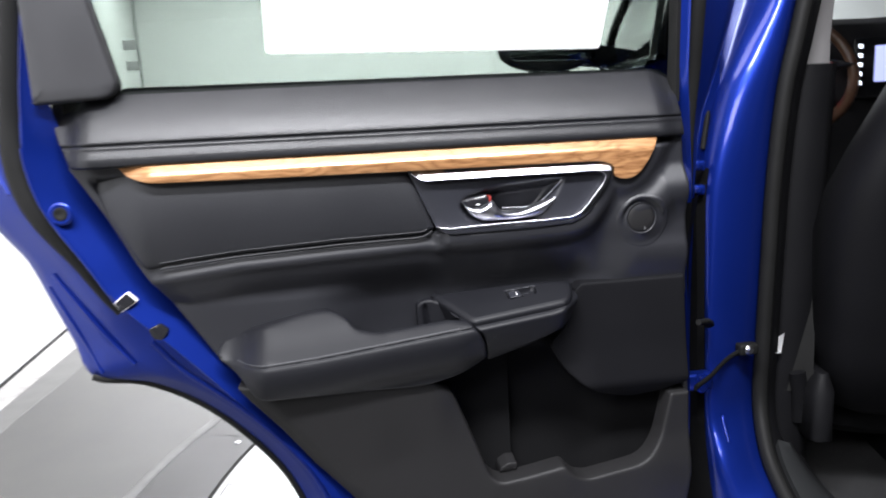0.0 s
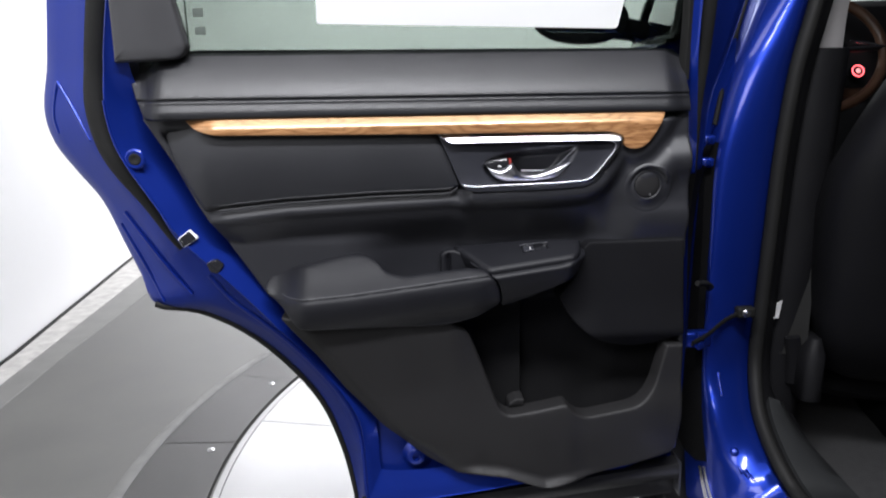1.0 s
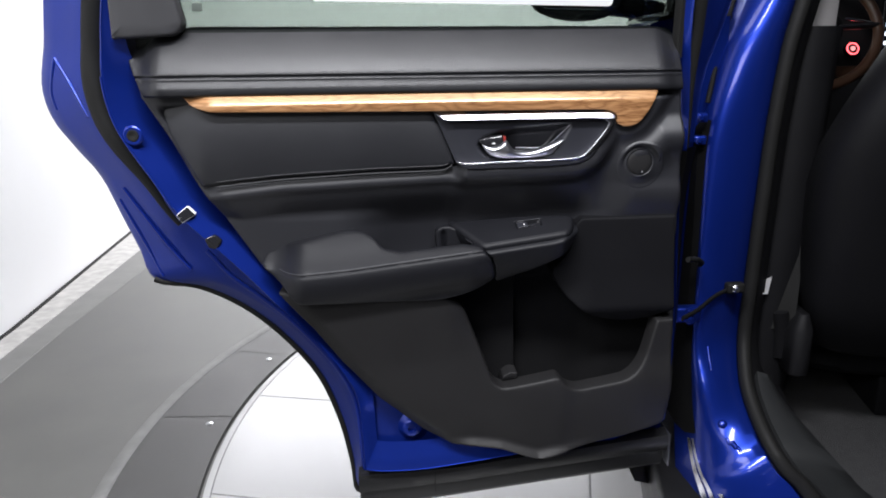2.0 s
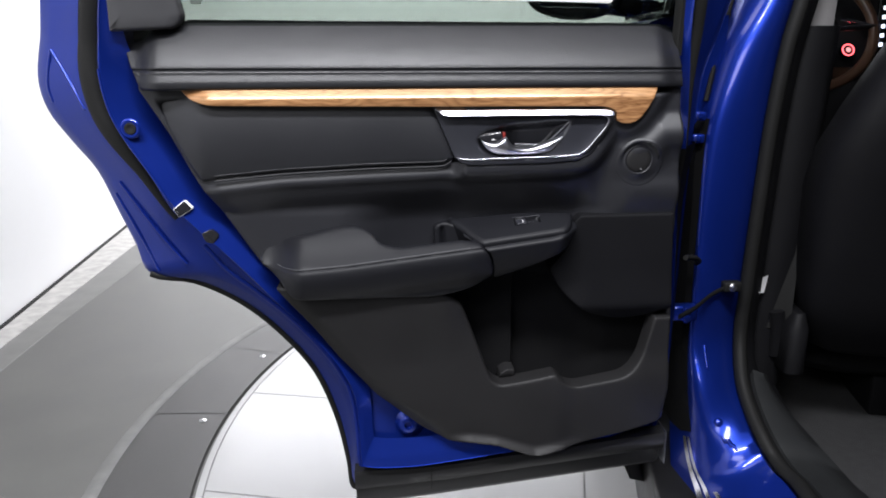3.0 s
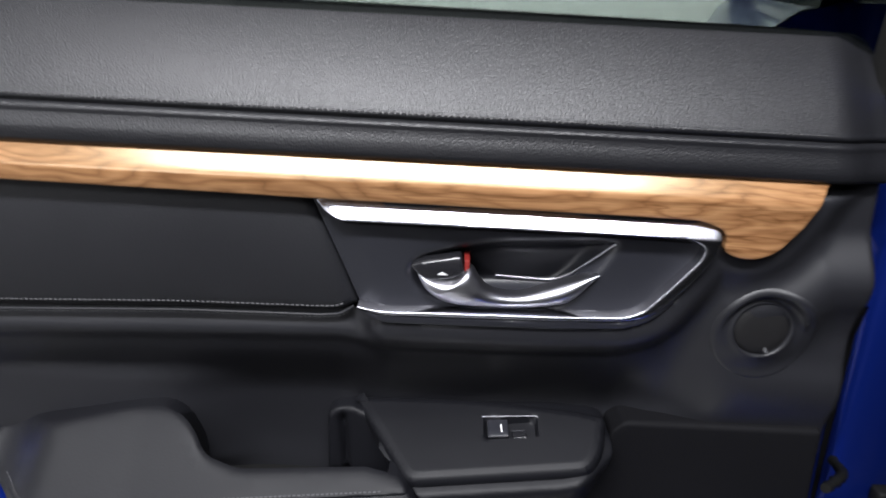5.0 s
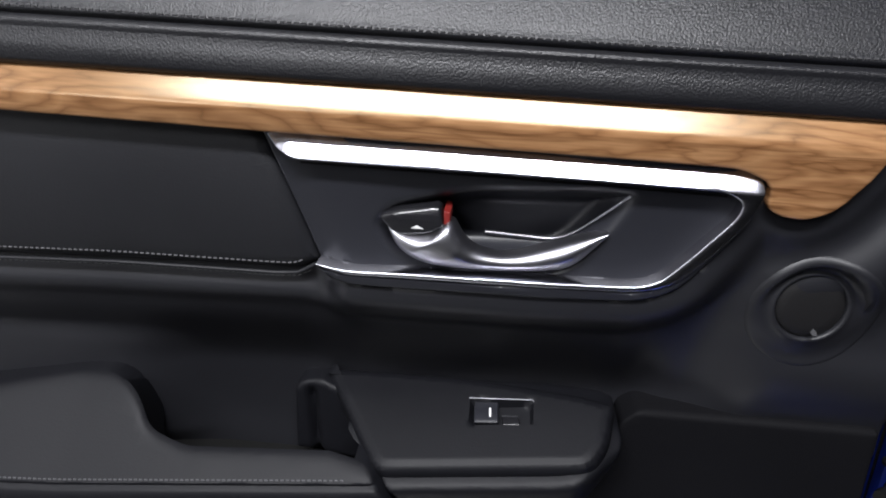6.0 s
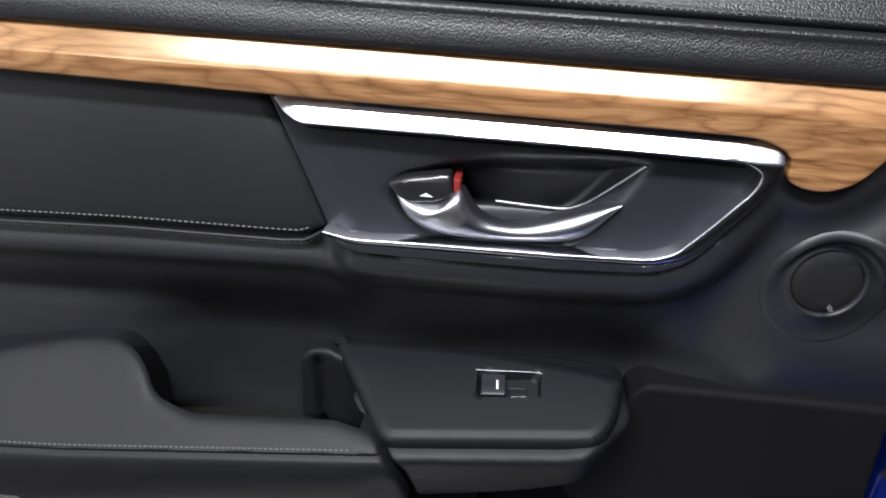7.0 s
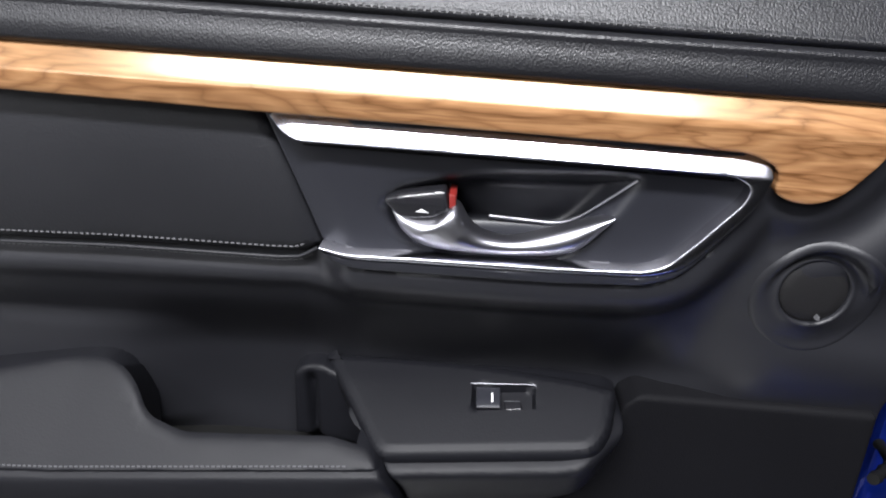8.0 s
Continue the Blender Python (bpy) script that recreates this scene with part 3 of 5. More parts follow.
def pad_front(x, z):
    mid = 1.082
    y = 1.0660 - 0.0065 * (1 - ((z - mid) / 0.055) ** 2)
    y += 0.018 * ramp01(0.0, 0.065, -0.135 - x)
    if x > 0.185:
        y += 0.002 * ramp01(0.0, 0.02, (x - (0.196 + (1.12 - z) * 0.39)) + 0.012)
    return y


pad = part("insert_pad", relief(PAD, pad_front, 0.0075, 0.016, 0.006), LEATHER, door, "black leather padded insert")
line1 = [(-0.128 + 0.338 * k / 30, along([(-0.14, 1.0225), (-0.10, 1.0265), (-0.03, 1.0325), (0.10, 1.038), (0.205, 1.0392), (0.211, 1.0398)], -0.128 + 0.338 * k / 30)) for k in range(31)] + [(0.2145, 1.0412), (0.2205, 1.0446)]
part("stitching", dashes([(x, z + 0.0015) for x, z in line1], pad_front), THREAD, pad, "grey stitched seam")
low = [(x + 0.003 * ramp01(0.19, 0.22, x), z - 0.0105 + 0.0025 * ramp01(0.205, 0.22, x)) for x, z in line1]
part("stitching", dashes(low, lambda x, z: panel_front(x, z) - 0.0004), DARKTHREAD, pad, "grey stitched seam")
roll = [(x + 0.003 * ramp01(0.19, 0.22, x), min(1.066, panel_front(x, z - 0.0045) - 0.0035), z - 0.0065 + 0.0025 * ramp01(0.205, 0.22, x)) for x, z in line1]
part("piping", tube(roll, 0.0013, 8), LEATHER, pad)

# door handle
CUP = fillet([(0.258, 1.071, 0.006), (0.268, 1.0835, 0.01), (0.312, 1.0965, 0.012), (0.385, 1.101, 0.006), (0.405, 1.0995, 0.006), (0.393, 1.075, 0.02), (0.37, 1.046, 0.02), (0.30, 1.0435, 0.015), (0.268, 1.052, 0.015)])
PLATE = inward(BEZEL, 0.0006)


def plate_front(x, z):
    k = distance_to(CUP, x, z)
    y = 1.0585 + 0.004 * math.exp(-((x - 0.33) / 0.1) ** 2 - ((z - 1.07) / 0.03) ** 2)
    y += 0.022 * ramp01(-0.001, 0.016, -k)
    y += 0.0025 * ramp01(0.0, 0.022, 0.220 + (1.12 - z) * 0.39 - x)
    # the raised lower border outside the chrome line
    low = along([(0.227, 1.0475), (0.247, 1.0434), (0.281, 1.0442), (0.36, 1.0452), (0.41, 1.0470), (0.425, 1.0525), (0.44, 1.0705), (0.4575, 1.092)], x)
    y += (1.0489 + 0.12 * max(0.0, low - z) - y) * ramp01(0.0, 0.0015, low - z)
    return y


handle = part("handle_plate", relief(PLATE, plate_front, 0.0015, 0.012, 0.002), SATIN, door, "satin dark handle surround with scooped cup")


def chrome_front(x, z):
    y = 1.0482 + 0.65 * max(0.0, z - 1.1062)
    return y + 0.006 * ramp01(0.0, 0.016, 0.211 - x)


CHROMEP = fillet([(0.195, 1.1212, 0.003), (0.452, 1.1182, 0.01), (0.4670, 1.112, 0.008), (0.4615, 1.092, 0.01), (0.4465, 1.0720), (0.4290, 1.0520, 0.012), (0.411, 1.0460, 0.008), (0.36, 1.0442), (0.281, 1.0433), (0.247, 1.0425, 0.008), (0.238, 1.0440, 0.004), (0.2272, 1.0472, 0.0008),
                  (0.2278, 1.0484, 0.0008), (0.2385, 1.0462, 0.004), (0.247, 1.0452, 0.008), (0.281, 1.0462), (0.36, 1.0473), (0.408, 1.0490, 0.008), (0.4200, 1.0530, 0.012), (0.4340, 1.0685), (0.4535, 1.0925, 0.008), (0.4557, 1.1010, 0.005), (0.446, 1.1063, 0.006), (0.325, 1.1074), (0.2160, 1.1078, 0.004), (0.2035, 1.1140, 0.004)], 4)
part("chrome_frame", relief(CHROMEP, chrome_front, 0.0011, 0.012, 0.006, [1.1090 + 0.0012 * k for k in range(12)], -0.0117), CHROME, handle, "satin chrome frame of the handle")
groove = [(x, plate_front(x, z) - 0.0004, z) for x, z in ((0.218, 1.1040), (0.26, 1.1036), (0.3, 1.1032), (0.36, 1.1026), (0.42, 1.1018), (0.449, 1.1012))]
part("trim_line", tube(groove, 0.0006, 6), RUBBER, handle)
# the lever: a smooth crescent between an upper and a lower edge
upper = spline([(0.2645, 0, 1.0765), (0.2690, 0, 1.0722), (0.2760, 0, 1.0688), (0.2850, 0, 1.0682), (0.2945, 0, 1.0705), (0.3035, 0, 1.0772), (0.3105, 0, 1.0675), (0.3180, 0, 1.0615), (0.3300, 0, 1.0588), (0.3410, 0, 1.0597), (0.3540, 0, 1.0638), (0.3690, 0, 1.0690), (0.3905, 0, 1.0752)], 5)
under = spline([(0.2640, 0, 1.0758), (0.2665, 0, 1.0725), (0.2690, 0, 1.0685), (0.2735, 0, 1.0610), (0.2800, 0, 1.0555), (0.2890, 0, 1.0517), (0.3000, 0, 1.0502), (0.3130, 0, 1.0497), (0.3290, 0, 1.0497), (0.3450, 0, 1.0503), (0.3610, 0, 1.0520), (0.3740, 0, 1.0565), (0.3905, 0, 1.0742)], 5)
rows = []
for a, b in zip(upper, under):
    wide = (a - b).length
    back = 1.0545 + 0.004 * ramp01(0.31, 0.40, a.x) + 0.006 * ramp01(0.0, 0.02, 0.282 - a.x)
    row = [(a.x, back + 0.010, a.z)]
    for k in range(11):
        u = k / 10
        p = a.lerp(b, u)
        row.append((p.x, back - min(0.0085, 0.42 * wide) * math.sin(math.pi * min(1.0, u ** 0.85)) ** 0.75, p.z))
    row.append((b.x, back + 0.010, b.z))
    rows.append(row)
part("lever", grid(rows), SILVER, handle, "curved satin chrome pull lever")
LOCK = fillet([(0.2615, 1.077, 0.004), (0.272, 1.0815, 0.006), (0.297, 1.0855, 0.003), (0.2995, 1.0735), (0.291, 1.0690, 0.004), (0.273, 1.0672, 0.006)])
lock_front = lambda x, z: 1.0530 + 0.004 * ramp01(0, 0.02, 0.275 - x) + 0.5 * max(0, z - 1.079)
part("lock_knob", relief(LOCK, lock_front, 0.0018, 0.02, 0.004), GLOSS, handle, "gloss black lock knob")
part("lock_mark", relief(fillet([(0.2990, 1.0830), (0.3026, 1.0824), (0.3028, 1.0768), (0.2994, 1.0744)]), lambda x, z: 1.0545, 0.0006, 0.02, 0.01), RED, handle, "red lock indicator")
part("lock_sign", relief(fillet([(0.281, 1.0722), (0.2885, 1.0722), (0.2845, 1.0742)]), lambda x, z: lock_front(x, z) - 0.0003, 0.0002, 0.001, 0.01), WHITEMARK, handle)
# silver line that paints the highlight on the cup's plastic ledge
lp = spline([(0.322, 0, 1.0622), (0.345, 0, 1.0612), (0.362, 0, 1.0616), (0.374, 0, 1.0680), (0.388, 0, 1.0825), (0.400, 0, 1.0970)], 5)
part("ledge_highlight", tube([(p.x, plate_front(p.x, p.z) - 0.0012, p.z) for p in lp], lambda t: 0.0016 - 0.0008 * ramp01(0.5, 0.7, t), 8), SILVER, handle)

# small loudspeaker: a dished ring let into the lining, and a round grille
def dish(profile, seg=56):
    flat = lambda x, z: panel_front(x, z) - 0.010 * ramp01(0.0, 1.0, (0.030 - math.hypot(x - TWX, z - TWZ)) / 0.005)
    mean = sum(flat(TWX + 0.025 * math.cos(a), TWZ + 0.025 * math.sin(a)) for a in (2 * math.pi * k / 12 for k in range(12))) / 12
    rows = []
    for r, h in profile:
        row = []
        for k in range(seg):
            w = ramp01(0.022, 0.034, r)
            x, z = TWX + 0.0022 * w + r * math.cos(2 * math.pi * k / seg), TWZ - 0.0035 * w + r * math.sin(2 * math.pi * k / seg)
            row.append((x, flat(x, z) * w + mean * (1 - w) - h, z))
        rows.append(row)
    return grid(rows, closed=True)


tw = part("tweeter", dish([(0.038, -0.0010), (0.0368, 0.0002), (0.0355, 0.0007), (0.034, 0.0008), (0.032, 0.0003), (0.0292, -0.0010), (0.0265, -0.0022), (0.0245, -0.0025), (0.0228, -0.0021), (0.0218, -0.0014), (0.0209, -0.0012), (0.0201, -0.0016), (0.0194, -0.0028), (0.0192, -0.009)]), SOFT, door, "small round black loudspeaker")
part("grille", dish([(0.0192, -0.008), (0.0189, -0.0036), (0.0174, -0.0026), (0.012, -0.0019), (0.004, -0.0016), (0.0001, -0.0016)]), HARD, tw, "black perforated grille")
GY0 = panel_front(TWX, TWZ) - 0.010
part("grille_mark", relief(fillet([(TWX + 0.002, TWZ - 0.0145), (TWX + 0.0045, TWZ - 0.0145), (TWX + 0.0032, TWZ - 0.0118)]), lambda x, z: GY0 + 0.0012, 0.0002, 0.004, 0.01), THREAD, tw)

# speaker panel
SPK = fillet([(0.419, 0.940, 0.003), (0.429, 0.9495, 0.005), (0.578, 0.9500, 0.004), (0.585, 0.79, 0.004), (0.553, 0.775, 0.01), (0.50, 0.769, 0.02), (0.445, 0.783, 0.03), (0.402, 0.822, 0.03), (0.382, 0.862, 0.01), (0.412, 0.90, 0.02)])
part("speaker_panel", relief(SPK, lambda x, z: 1.0785 + 0.9 * max(0.0, z - 0.9470) - 0.005 * ramp01(0, 0.1, 0.86 - z) + 0.012 * ramp01(0.0, 0.06, 0.45 - x) * ramp01(0, 0.08, 0.90 - z) + 0.018 * ramp01(0.0, 0.03, 0.800 - z), 0.0025, 0.05, 0.006), DARK, door, "black loudspeaker panel, darkened for the armrest's shade")

# armrest
ARM = fillet([(-0.074, 0.892, 0.008), (-0.068, 0.908, 0.012), (-0.031, 0.923, 0.02), (0.050, 0.940, 0.012), (0.080, 0.9415, 0.010), (0.100, 0.933, 0.010), (0.113, 0.919, 0.008), (0.140, 0.9145, 0.008), (0.235, 0.9235), (0.262, 0.9215, 0.006), (0.279, 0.90, 0.012), (0.2855, 0.868, 0.010), (0.262, 0.850, 0.02), (0.205, 0.8335, 0.03), (0.09, 0.8345), (0.0, 0.838, 0.01), (-0.022, 0.838, 0.006), (-0.046, 0.868)])


def arm_edge(x):
    return 0.8902 + (0.115 if x > 0.06 else 0.075) * (x - 0.06) + 0.30 * max(0.0, -0.035 - x)


def arm_front(x, z):
    e = arm_edge(x)
    s = z - e
    y = eased([(-0.06, 1.043), (-0.045, 1.030), (-0.03, 1.0235), (-0.015, 1.0205), (-0.005, 1.0215), (0.002, 1.0250), (0.008, 1.0335), (0.020, 1.0475), (0.036, 1.0640), (0.05, 1.0800), (0.06, 1.0920)], s)
    y += 0.0018 * math.exp(-(s / 0.0013) ** 2)
    y += 0.045 * ramp01(0.0, 0.06, -0.003 - x) + 0.006 * ramp01(0.24, 0.285, x) * ramp01(0.0, 0.03, e - z)
    return y


arm = relief(ARM, arm_front, 0.004, 0.07, 0.006, [0.8833 + 0.0009 * k for k in range(-5, 6)], 0.115)
# behind the notch the back falls away into the grip
for v in arm.verts:
    if 0.05 < v.co.x < 0.25 and v.co.z > 0.90 and v.co.y > arm_front(v.co.x, v.co.z) + 0.03:
        w = ramp01(0.062, 0.115, v.co.x)
        v.co.y -= 0.052 * w
        v.co.z -= 0.045 * w
armrest = part("armrest", arm, ARMSHADED, door, "padded black vinyl armrest with stitched seam")
sx = [(-0.045 + 0.297 * k / 27, arm_edge(-0.045 + 0.297 * k / 27) + 0.0032) for k in range(28)]
part("stitching", dashes(sx, arm_front, 0.0021, 0.0013, 0.0006), THREAD, armrest, "grey stitched seam")
HOUSE = fillet([(0.2400, 0.9250, 0.004), (0.252, 0.9330), (0.30, 0.9445, 0.03), (0.37, 0.9475), (0.408, 0.9450, 0.004), (0.418, 0.9400, 0.005), (0.413, 0.925), (0.398, 0.9035, 0.02), (0.365, 0.887), (0.333, 0.873), (0.2905, 0.8575, 0.004), (0.2865, 0.862), (0.287, 0.872, 0.006), (0.2805, 0.902, 0.012), (0.2685, 0.9150, 0.004), (0.247, 0.9215)])


def house_front(x, z):
    e = 0.9155 + 0.13 * (max(x, 0.262) - 0.27) + 0.006 * ramp01(0.37, 0.42, x)
    s = z - e
    y = eased([(-0.06, 1.058), (-0.045, 1.046), (-0.025, 1.035), (-0.009, 1.0282), (-0.0045, 1.0292), (-0.001, 1.0360), (0.003, 1.0465), (0.008, 1.060), (0.018, 1.087), (0.028, 1.113), (0.042, 1.14)], s, 0.0022)
    y += 0.030 * ramp01(0.385, 0.425, x) * ramp01(-0.01, 0.03, 0.03 - s)
    return y


housing = part("switch_housing", relief(HOUSE, house_front, 0.0025, 0.06, 0.004, [0.8804 + 0.0012 * k for k in range(-12, 14)], 0.13), ARMSHADED, door, "black plastic pull handle housing")


# the switch plate lies on a slope: outlines in (x, way up the slope), depth below it
def on_slope(bm):
    across, up, out = Vector((1, 0, 0.13)), Vector((0, 0.928, 0.371)), Vector((-0.12, -0.37, 0.92)).normalized()
    base = Vector((0, 1.033, 0.8868))
    for v in bm.verts:
        v.co = base + across * v.co.x + up * v.co.z - out * v.co.y
    return bm


TOPP = fillet([(0.2155, 0.0825, 0.005), (0.265, 0.0770), (0.3195, 0.0697, 0.03), (0.3565, 0.0614), (0.392, 0.0528), (0.4125, 0.0455, 0.004), (0.4065, 0.0150, 0.010), (0.395, -0.0015, 0.014), (0.2650, -0.0015, 0.010)])
SWHOLE = fillet([(0.3203, 0.0499, 0.001), (0.3610, 0.0472, 0.003), (0.3615, 0.0296, 0.002), (0.3225, 0.0305, 0.001)])
plate = part("switch_plate", on_slope(relief(TOPP, lambda x, v: 0.006 * ramp01(0.0, 0.0012, -distance_to(SWHOLE, x, v)) + 0.0012 * ramp01(0.05, 0.08, v), 0.0078, 0.018, 0.0024)), ARMSHADED, door, "black switch plate on the armrest")
sw = part("window_switch", on_slope(relief(fillet([(0.3232, 0.0487, 0.0006), (0.3385, 0.0478, 0.0006), (0.3392, 0.0312, 0.001), (0.3240, 0.0318, 0.001)]), lambda x, v: -0.0008 + 0.0025 * ramp01(0.036, 0.049, v), 0.0008, 0.006, 0.003)), SATIN, plate, "black window switch with a white mark")
part("switch_rocker", on_slope(relief(fillet([(0.3412, 0.0378, 0.0004), (0.3515, 0.0374, 0.002), (0.3530, 0.0308, 0.001), (0.3418, 0.0308, 0.0004)]), lambda x, v: 0.0025, 0.001, 0.004, 0.003)), GLOSS, plate)
part("mark", on_slope(relief(fillet([(0.3330, 0.0428), (0.3342, 0.0427), (0.3347, 0.0352), (0.3335, 0.0352)]), lambda x, v: -0.0010 + 0.0025 * ramp01(0.036, 0.049, v), 0.0001, 0.001, 0.002)), WHITEMARK, sw)
part("switch_rim", on_slope(tube([(0.3196, -0.0002, 0.0503), (0.340, -0.0002, 0.0490), (0.3600, -0.0002, 0.0477), (0.3615, -0.0002, 0.0465)], 0.00035, 6)), SILVER, plate)
part("switch_rim", on_slope(tube([(0.3240, -0.0008, 0.0314), (0.3390, -0.0008, 0.0309)], 0.0003, 6)), SATIN, plate)
part("switch_rim", on_slope(tube([(0.3412, 0.0026, 0.0378), (0.3512, 0.0026, 0.0374)], 0.0003, 6)), SATIN, plate)
GRAB = fillet([(0.1975, 0.880, 0.002), (0.1975, 0.931, 0.006), (0.203, 0.9370, 0.006), (0.2165, 0.9400, 0.004), (0.234, 0.934, 0.004), (0.254, 0.905, 0.002), (0.254, 0.880, 0.002)])
part("pull_cup", relief(GRAB, lambda x, z: 1.097 + 0.006 * math.exp(-((x - 0.2095 - 0.06 * (0.94 - z)) / 0.003) ** 2) * ramp01(0.0, 0.012, 0.936 - z) - 0.2 * max(0.0, x - 0.212), 0.004, 0.04, 0.002), ARMSHADED, door, "black plastic cup of the pull handle")

# floor added in near-black rubber to give the grip its deep shade
part("grip_floor", box(0.085, 0.262, 1.046, 1.145, 0.859, 0.865, 0.001), RUBBER, door, "near-black floor added for the grip hollow's shade")

# dark sheet for the shade inside the map pocket, and the pocket's clip
part("pocket_back", relief(POCKET, lambda x, z: panel_front(x, z) - 0.003, 0.001, 0.002, 0.006, ), POCKETSHADE, door, "plastic back of the map pocket, darkened for its shade")
part("pocket_clip", relief(fillet([(0.302, 0.664, 0.003), (0.304, 0.680, 0.003), (0.316, 0.687, 0.003), (0.329, 0.686, 0.003), (0.328, 0.670, 0.003)]), lambda x, z: 1.088 + 0.006 * ramp01(0.0, 0.004, 0.676 - z), 0.002, 0.03, 0.006), HARD, door, "small black clip in the map pocket")


# the sheet metal: rings of matching points, inner seal line and outer edge
A_LINE = [(-0.19, 1.62), (-0.215, 1.50), (-0.240, 1.37), (-0.262, 1.28), (-0.272, 1.235), (-0.279, 1.18), (-0.273, 1.127), (-0.257, 1.085), (-0.225, 1.030), (-0.190, 0.970), (-0.135, 0.912), (-0.098, 0.872), (-0.062, 0.830), (-0.027, 0.791), (0.008, 0.748), (0.038, 0.706), (0.060, 0.660), (0.066, 0.600), (0.068, 0.535), (0.078, 0.519),
          (0.150, 0.516), (0.223, 0.523), (0.40, 0.545), (0.575, 0.566), (0.597, 0.585), (0.601, 0.66), (0.602, 0.77), (0.596, 0.95), (0.588, 1.14), (0.584, 1.235), (0.578, 1.37), (0.568, 1.50), (0.55, 1.62)]
C_LINE = [(-0.29, 1.62), (-0.325, 1.50), (-0.366, 1.38), (-0.386, 1.29), (-0.397, 1.24), (-0.413, 1.17), (-0.405, 1.117), (-0.375, 1.068), (-0.342, 1.020), (-0.318, 0.955), (-0.296, 0.895), (-0.278, 0.844), (-0.207, 0.830), (-0.135, 0.793), (-0.070, 0.735), (-0.012, 0.657), (0.022, 0.562), (0.038, 0.475), (0.044, 0.42), (0.075, 0.425),
          (0.150, 0.445), (0.223, 0.455), (0.40, 0.475), (0.575, 0.496), (0.62, 0.52), (0.630, 0.60), (0.636, 0.77), (0.640, 0.95), (0.650, 1.14), (0.676, 1.235), (0.700, 1.37), (0.695, 1.50), (0.68, 1.62)]


def lean(z):
    """The window frame leans in above the belt."""
    return -0.16 * max(0.0, z - 1.22)


def smooth_ring(line, y):
    return [Vector((p.x, y + lean(p.z), p.z)) for p in spline([(x, 0, z) for x, z in line], 4)]


def between(ra, rb, k, dy=0.0):
    return [a.lerp(b, k) + Vector((0, dy, 0)) for a, b in zip(ra, rb)]


ringA, ringC = smooth_ring(A_LINE, 1.083), smooth_ring(C_LINE, 1.185)
ringA = [p + Vector((0, 0.030 * ramp01(0.5, 0.58, p.x) * ramp01(0.0, 0.12, 1.08 - p.z), 0)) for p in ringA]
inner = [Vector((p.x + (0.20 - p.x) * (0.16 if p.x < 0.5 else 0.03), 1.150 + lean(p.z), p.z + (max(0.75, min(1.0, p.z)) - p.z) * 0.2)) for p in ringA]
inner = [Vector((p.x, 1.098 + 0.05 * ramp01(0.64, 0.78, p.z), p.z)) if p.z < 0.78 else p for p in inner]
inner = [p.lerp(Vector((q.x + (0.032 if q.x < 0.2 else -0.012), q.y + 0.004, q.z)), ramp01(1.12, 1.24, q.z)) for p, q in zip(inner, ringA)]
flat = [Vector((c.x, a.y, c.z)) for a, c in zip(ringA, ringC)]
rows = [inner, [Vector((p.x, min(p.y, 1.098 + lean(p.z)), p.z)) for p in between(ringA, inner, 0.45)], [p + Vector((0, -0.0005, 0)) for p in between(ringA, inner, 0.06)], [p + Vector((0, -0.0016 * ramp01(0.58, 0.68, p.z), 0)) for p in between(ringA, inner, 0.03)], [p + Vector((0, -0.0008, 0)) for p in ringA], [Vector((p.x, p.y + 0.003, p.z)) for p in between(ringA, flat, 0.02)], [Vector((p.x, p.y + 0.010, p.z)) for p in between(ringA, flat, 0.035)], [Vector((p.x, p.y + 0.040, p.z)) for p in between(ringA, [Vector((c.x, a.y, c.z)) for a, c in zip(ringA, ringC)], 0.10)]]
part("inner_panel", grid(rows), BLUE, door, "blue painted inner sheet metal")
flat = [Vector((c.x, a.y, c.z)) for a, c in zip(ringA, ringC)]
rows = [[Vector((p.x, p.y + 0.044, p.z)) for p in between(ringA, flat, 0.08)], [Vector((p.x, p.y + 0.055, p.z)) for p in between(ringA, flat, 0.42)], [Vector((p.x, p.y + 0.070, p.z)) for p in between(ringA, flat, 0.55)], [Vector((p.x, p.y + 0.082, p.z)) for p in between(ringA, flat, 0.80)],
        [Vector((p.x, p.y + 0.098, p.z)) for p in between(ringA, flat, 0.97)], ringC, [p + Vector((0, 0.006, 0)) for p in ringC], [p + Vector((0, 0.012, 0)) for p in between(ringA, ringC, 0.97)]]
rows[-1] = [Vector((p.x, c.y + 0.014, p.z)) for p, c in zip(rows[-1], ringC)]
part("outer_flange", grid(rows), BLUE, door, "blue painted door edge")
# outer skin, bulged
below = [p for p in rows[-1]]
cs = Vector((0.15, 1.27, 0.85))
skin_rows = []
for k in (0.0, 0.08, 0.25, 0.5, 0.75):
    skin_rows.append([Vector((p.x + (cs.x - p.x) * k, p.y + 0.07 * math.sin(min(1, k * 2.2) * math.pi / 2) * (1 if p.z < 1.2 else 0.0), (p.z + ((cs.z if p.z < 1.22 else p.z) - p.z) * k))) for p in below if p.z < 1.225])
bm = grid(skin_rows)
bm.verts.ensure_lookup_table()
bm.faces.new([bm.verts[len(bm.verts) - len(skin_rows[-1]) + i] for i in range(len(skin_rows[-1]))])
part("outer_skin", bm, BLUE, door, "blue painted outer door skin")
